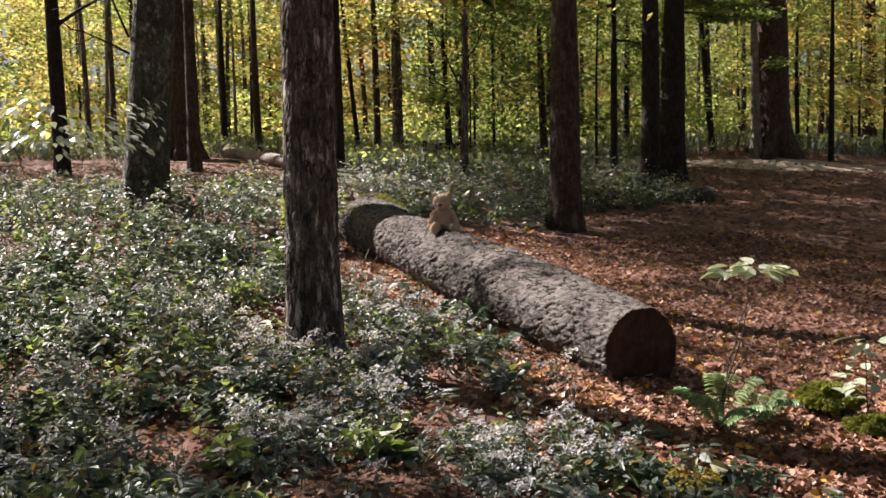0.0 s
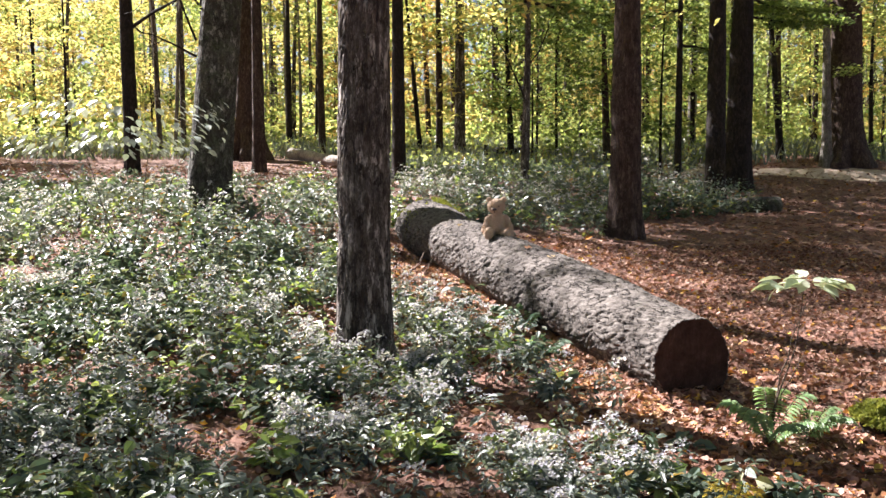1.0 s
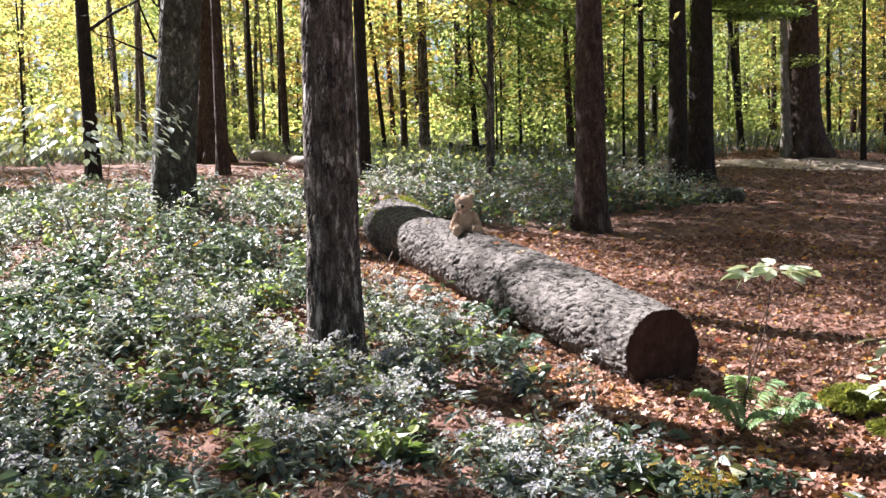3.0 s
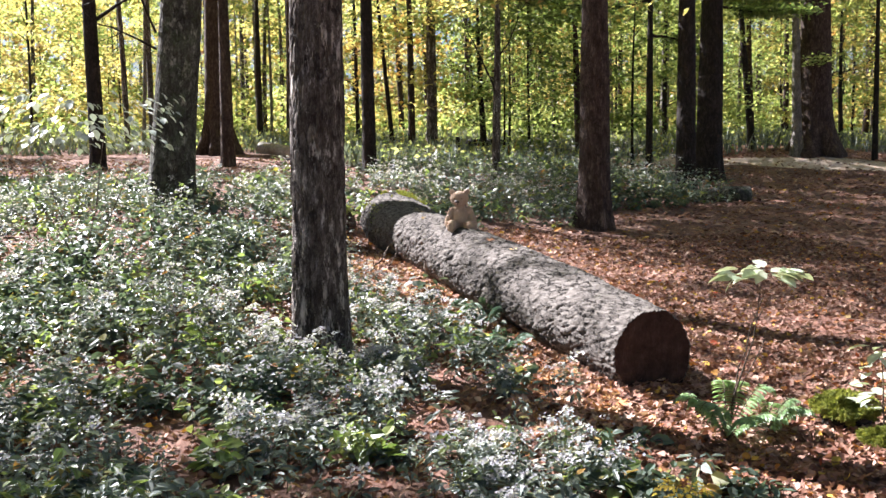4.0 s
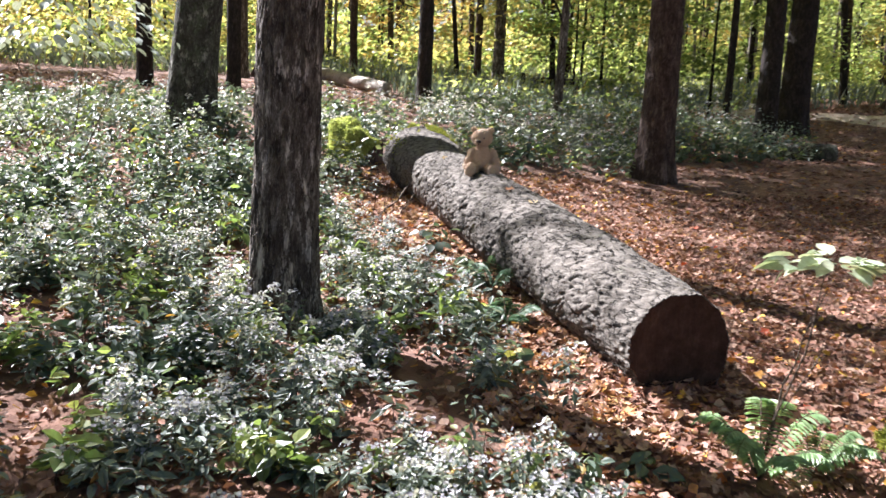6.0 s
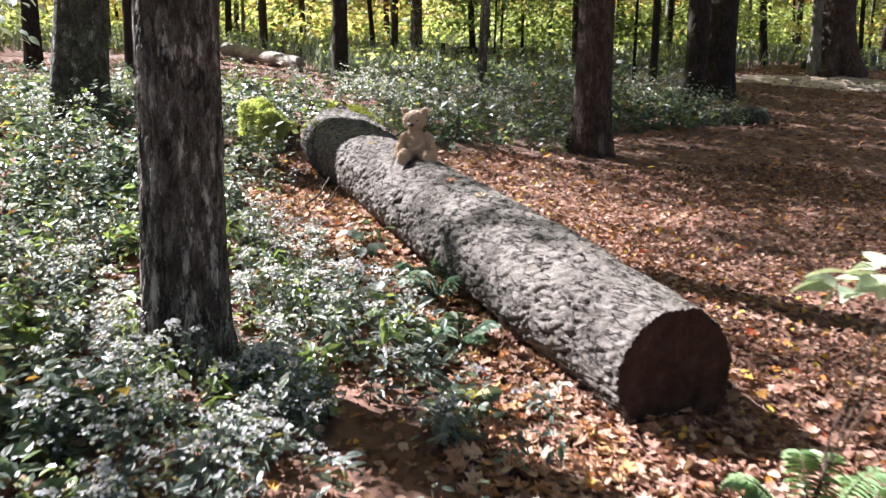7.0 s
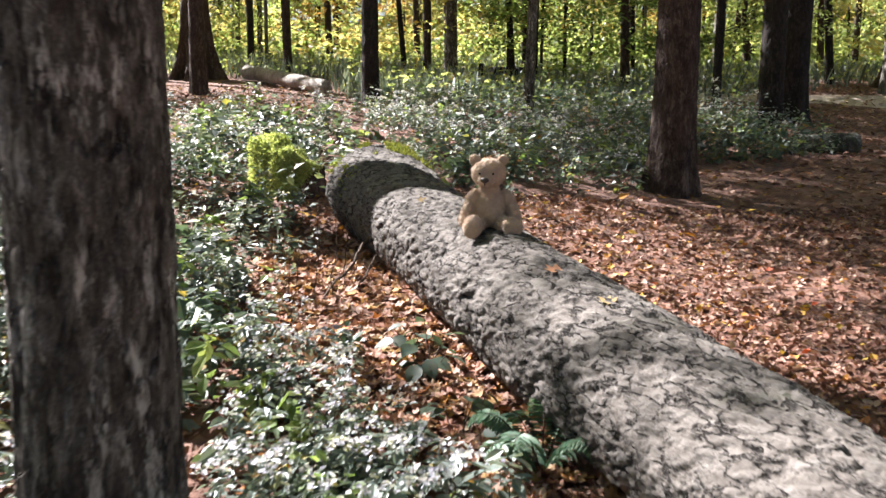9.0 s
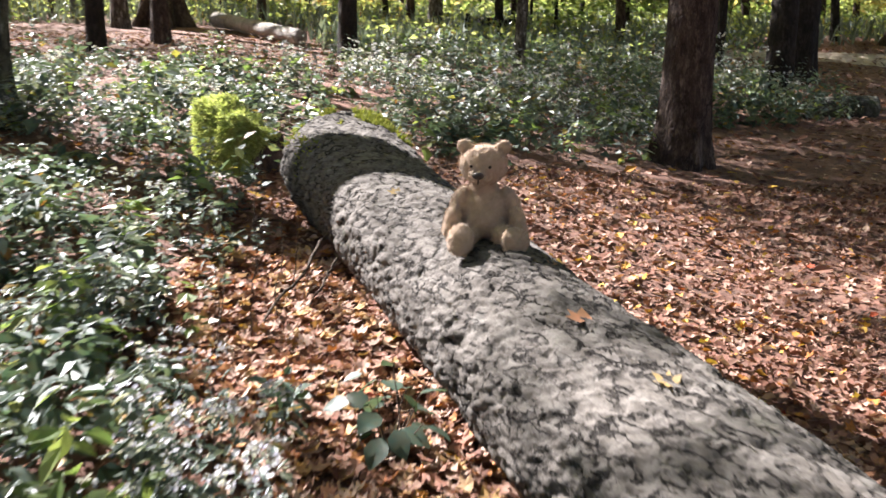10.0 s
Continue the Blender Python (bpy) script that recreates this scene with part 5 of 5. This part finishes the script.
# ---- stumps, rocks, sticks and other small things ----
def mossy_lump(name, x, y, size, label, category, seed, hang=0.0):
    """A rough lump of wood or stone under a cushion of moss."""
    base = empty(name, (x, y, hz(x, y)))
    rg = np.random.default_rng(seed)
    bm = bmesh.new()
    bmesh.ops.create_icosphere(bm, subdivisions=5, radius=1)
    v = np.array([p.co for p in bm.verts])
    f = np.array([[p.index for p in q.verts] for q in bm.faces])
    bm.free()
    box = np.sign(v) * np.abs(v) ** 0.7
    core = box * size * (0.86 + 0.75 * (fbm(v * 1.6 + seed, seed, 4)[:, None] - 0.5))
    core[:, 2] += size[2] * 0.75
    part("core", mesh_of("core", core, f, BARK_DARK), base, "dark weathered core")
    up = v[:, 2] + 0.5 * (fbm(v * 3 + seed, seed + 3, 4) - 0.5)
    top = core + v * 0.025 + v * 0.16 * np.minimum(1, size.max() / 0.3) * (fbm(v * 5, seed + 5, 4)[:, None] - 0.4)
    fk = f[(up[f] > hang).all(1)]
    who = fk[rg.integers(0, len(fk), 9000), 0]
    d = v[who] + rg.normal(0, 0.6, (len(who), 3))
    tuft = np.stack((top[who] - d * 0.01 + rg.normal(0, 0.008, d.shape), top[who] + rg.normal(0, 0.008, d.shape), top[who] + d * 0.014), 1).reshape(-1, 3)
    vv, ff, _ = joined([(top, fk, 0), (tuft, np.arange(len(tuft)).reshape(-1, 3), 0)])
    part("moss", mesh_of("moss", vv, ff, MOSS_OLIVE), base, "olive green moss cushion")
    return tagged(base, label, category)


def mossy_stump(x, y, r, tall, seed):
    """A broken stump: upright fluted sides, a sloping jagged top with a hollow, thick moss hanging down one side."""
    base = empty("mossy_stump", (x, y, hz(x, y)))
    rg = np.random.default_rng(seed)
    rings, sides = 40, 90
    t = np.linspace(0, 1, rings)
    a = np.linspace(0, 2 * np.pi, sides, endpoint=False)
    gt, ga = np.meshgrid(t, a, indexing="ij")
    gt, ga = gt.ravel(), ga.ravel()
    ring = np.stack((np.cos(ga) * 2, np.sin(ga) * 2, gt * 0.8), 1)
    rad = r * (1 + 0.10 * np.cos(4 * ga + 0.5) + 0.35 * (fbm(ring * 1.4, seed, 4) - 0.5) + 0.35 * np.exp(-gt * 7))
    top = tall * (1 - 0.26 * np.cos(ga) + 0.30 * (fbm(np.stack((np.cos(ga), np.sin(ga), 0 * ga), 1) * 2.4, seed + 1, 4) - 0.5))
    side = np.stack((rad * np.cos(ga), rad * np.sin(ga), gt * top - 0.1 * (1 - gt)), 1)
    rim = side[-sides:]
    lid = []
    for q in np.linspace(0.93, 0.02, 12):
        p = rim * (q, q, 1)
        p[:, 2] += 0.05 * (1 - q) - 0.14 * np.exp(-((p[:, 0] - 0.02) ** 2 + (p[:, 1] + 0.05) ** 2) / 0.008) + 0.05 * (fbm(p * 9, seed + 3, 3) - 0.5)
        lid.append(p)
    v = np.concatenate([side] + lid)
    n = rings + 12
    i = np.arange(n * sides).reshape(n, sides)
    k = np.roll(i, -1, 1)
    f = np.stack((i[:-1].ravel(), k[:-1].ravel(), k[1:].ravel(), i[1:].ravel()), 1)
    part("core", mesh_of("core", v, f, BARK_RED), base, "dark rotten brown wood")
    # moss lies on the top and hangs down the side away from the log
    c = v.mean(0)
    out = v - c * (1, 1, 0) - (0, 0, tall * 0.55)
    out /= np.linalg.norm(out, axis=1)[:, None]
    grows = out[:, 2] * 0.9 - 0.75 * out[:, 0] - 0.35 * out[:, 1] + 1.1 * (fbm(v * (7, 7, 3), seed + 5, 4) - 0.5)
    cover = v + out * 0.03 * (0.6 + fbm(v * 12, seed + 6, 3)[:, None])
    fk = f[(grows[f] > -0.05).all(1)]
    who = fk[rg.integers(0, len(fk), 12000), rg.integers(0, 4, 12000)]
    d = out[who] + rg.normal(0, 0.5, (len(who), 3)) + (0, 0, -0.5)
    b = cover[who] + rg.normal(0, 0.012, d.shape)
    s = np.cross(d, rg.normal(0, 1, d.shape))
    s /= np.linalg.norm(s, axis=1)[:, None]
    tuft = np.stack((b - s * 0.006, b + s * 0.006, b + d * rg.uniform(0.012, 0.035, len(d))[:, None]), 1).reshape(-1, 3)
    tri = np.concatenate((fk[:, :3], fk[:, [0, 2, 3]]))
    vv, ff, _ = joined([(cover, tri, 0), (tuft, np.arange(len(tuft)).reshape(-1, 3), 0)])
    part("moss", mesh_of("moss", vv, ff, MOSS), base, "bright yellow-green hanging moss")
    tagged(base, "old broken tree stump covered in bright green moss", "stump")


mossy_stump(0.82, 12.75, 0.30, 0.42, 8)
mossy_lump("mossy_rock", 3.12, 4.12, np.array((0.17, 0.14, 0.11)), "low rock covered in yellow-green moss among leaves", "rock", 5, 0.05)
mossy_lump("mossy_rock", 3.05, 3.62, np.array((0.13, 0.10, 0.06)), "small flat rock with moss among leaves", "rock", 6, 0.1)


def fallen_trunk(name, a, b, r0, r1, mat, label, seed, category="log"):
    rg = np.random.default_rng(seed)
    pts = wander(a, b, 26, 0.012, rg)
    v, f = tube(pts, np.linspace(r0, r1, 26) * (1 + rg.normal(0, 0.03, 26)), 20)
    v = v + (fbm(v * 9, seed, 4)[:, None] - 0.5) * 0.25 * r0
    caps = []
    for k in (0, 25):
        ring = np.arange(20) + k * 20
        caps += [(ring[0], ring[i], ring[i + 1]) for i in range(1, 19)]
    ob = new(name, mesh_of(name, v, np.concatenate((f, np.array(caps))), mat))
    return tagged(ob, label, category)


fallen_trunk("fallen_log", (0.25, 30.2, hz(0.25, 30.2) + 0.26), (2.15, 25.6, hz(2.15, 25.6) + 0.22), 0.2, 0.16, BARE_WOOD, "pale barkless fallen log at the foot of a thick tree", 61)
fallen_trunk("fallen_log", (10.3, 18.9, hz(10.3, 18.9) + 0.08), (11.5, 18.7, hz(11.5, 18.7) + 0.1), 0.2, 0.23, BARK_MOSSY, "short dark mossy log lying by two dark trunks", 62)
fallen_trunk("fallen_log", (7.6, 31.0, hz(7.6, 31) + 0.35), (9.3, 31.4, hz(9.3, 31.4) + 0.3), 0.2, 0.17, BARK_DARK, "dark fallen log at the edge of the woods", 63)
fallen_trunk("fallen_branch", (-2.3, 4.75, hz(-2.3, 4.75) + 0.06), (-1.55, 4.0, 0.03), 0.055, 0.045, BARK_DARK, "dark fallen branch lying in leaves", 64, "branch")
fallen_trunk("post", (6.72, 28.6, hz(6.72, 28.6) - 0.1), (6.72, 28.6, hz(6.72, 28.6) + 0.75), 0.07, 0.065, BARK_DARK, "short dark wooden post standing in weeds", 65, "post")
fallen_trunk("stick", (1.42, 10.55, 0.78), (0.72, 9.1, 0.36), 0.012, 0.006, TWIG, "thin dry stick leaning against the log", 66, "stick")
fallen_trunk("stick", (1.30, 9.9, 0.62), (0.95, 9.35, 0.42), 0.008, 0.004, TWIG, "thin dry twig lying on leaves", 67, "stick")
for k, (x, y, t) in enumerate(((0.95, 9.5, 0.62), (0.82, 9.25, 0.7), (1.05, 9.75, 0.5), (0.66, 8.9, 0.55))):
    fallen_trunk("dry_stalk", (x, y, hz(x, y) - 0.02), (x + 0.05, y + 0.03, hz(x, y) + t), 0.004, 0.002, TWIG, "thin dry upright plant stalk", 70 + k, "stalk")


def white_stone():
    bm = bmesh.new()
    bmesh.ops.create_icosphere(bm, subdivisions=3, radius=0.11)
    for p in bm.verts:
        p.co *= 0.8 + 0.4 * noise.noise(p.co * 9)
    me = bpy.data.meshes.new("stone")
    bm.to_mesh(me)
    bm.free()
    me.materials.append(BARK_PALE)
    ob = new("stone", me)
    ob.location = (12.4, 22.35, hz(12.4, 22.35) + 0.12)
    tagged(ob, "small pale stone at the foot of a dark tree", "stone")


white_stone()

leafy_sprig("goldenrod", 1.20, 2.61, [(0.0, 0, 0.3), (0.06, 0.03, 0.26), (-0.06, 0.02, 0.27)], 150, 0.022, GOLDENROD, "small goldenrod plant with bright yellow flower heads", 37, (0.1, 0.07, 0.03), (0, 0.01, 0.31), -0.2)["category"] = "plant"

# single leaves that lie on the log
LEAF_GOLD = leaf_material("golden_leaf", [(0, (0.28, 0.19, 0.08)), (1, (0.36, 0.25, 0.1))], 0.5, 0.2)
LEAF_RUST = leaf_material("rusty_leaf", [(0, (0.3, 0.11, 0.05)), (1, (0.42, 0.2, 0.1))], 0.6, 0.15)


def single_leaf(y, ang, size, mat, turn, label):
    p = log_surface(np.array([y]), np.array([ang]))[0]
    v = np.array(LOBED[0]) * (size, size, size * 0.8)
    ob = new("fallen_leaf", mesh_of("fallen_leaf", v, LOBED[1], mat))
    ob.matrix_world = pose(p[0], p[1], p[2] - 0.003, 0, math.degrees(ang) * 0.9, turn)
    tagged(ob, label, "leaf", "leaves on the log")


for y, ang, s, mat, turn, word in ((7.31, -0.22, 0.075, LEAF_GOLD, 30, "golden yellow leaf lying on the log"), (7.75, -0.28, 0.085, LEAF_RUST, 100, "curled rusty brown leaf lying on the log"), (8.35, 0.25, 0.05, LEAF_RUST, 10, "small red-brown leaf before the teddy bear"),
                                     (8.6, 0.72, 0.07, LEAF_GOLD, 60, "yellow leaf on the log's side by the bear"), (9.5, -0.5, 0.06, LEAF_GOLD, 80, "yellow leaf on the shaded end of the log"), (6.55, 0.45, 0.06, LEAF_RUST, 20, "brown leaf lying on the log"), (6.9, 0.55, 0.05, LEAF_RUST, 120, "brown leaf lying on the log")):
    single_leaf(y, ang, s, mat, turn, word)


# bright single leaves on the litter, few enough to count
FRESH = [mesh_of("fallen_leaf", np.array(LOBED[0]) * (1, 1, 0.7), LOBED[1], m) for m in (LEAF_GOLD, LEAF_RUST, leaf_material("orange_leaf", [(0, (0.55, 0.2, 0.03)), (1, (0.6, 0.28, 0.05))], 0.5, 0.2), leaf_material("red_leaf", [(0, (0.4, 0.04, 0.025)), (1, (0.5, 0.09, 0.03))], 0.5, 0.2))]
FRESH_WORDS = ("golden yellow maple leaf lying on leaf litter", "rusty brown leaf lying on leaf litter", "bright orange leaf lying on leaf litter", "small red leaf lying on leaf litter")
lay = np.random.default_rng(88)
for k in range(90):
    if k < 50:
        x, y = lay.uniform(0.55, 1.6), lay.uniform(5.6, 10.4)
        x -= 0.09 * max(0, y - 7.5)
    else:
        x, y = lay.uniform(2.6, 6.0), lay.uniform(5.5, 12.5)
    if plants_grow(np.array([x]), np.array([y]))[0] > 0.6:
        continue
    i = int(lay.choice(4, p=[0.45, 0.15, 0.22, 0.18]))
    ob = new("fallen_leaf", FRESH[i])
    s = lay.uniform(0.05, 0.08)
    z = float(on_ground(np.array([x]), np.array([y]))[0]) + 0.035
    ob.matrix_world = pose(x, y, z, lay.normal(0, 12), lay.normal(0, 12), lay.uniform(0, 360)) @ Matrix.Diagonal((s, s, s, 1))
    tagged(ob, FRESH_WORDS[i], "leaf", "bright leaves on the litter")
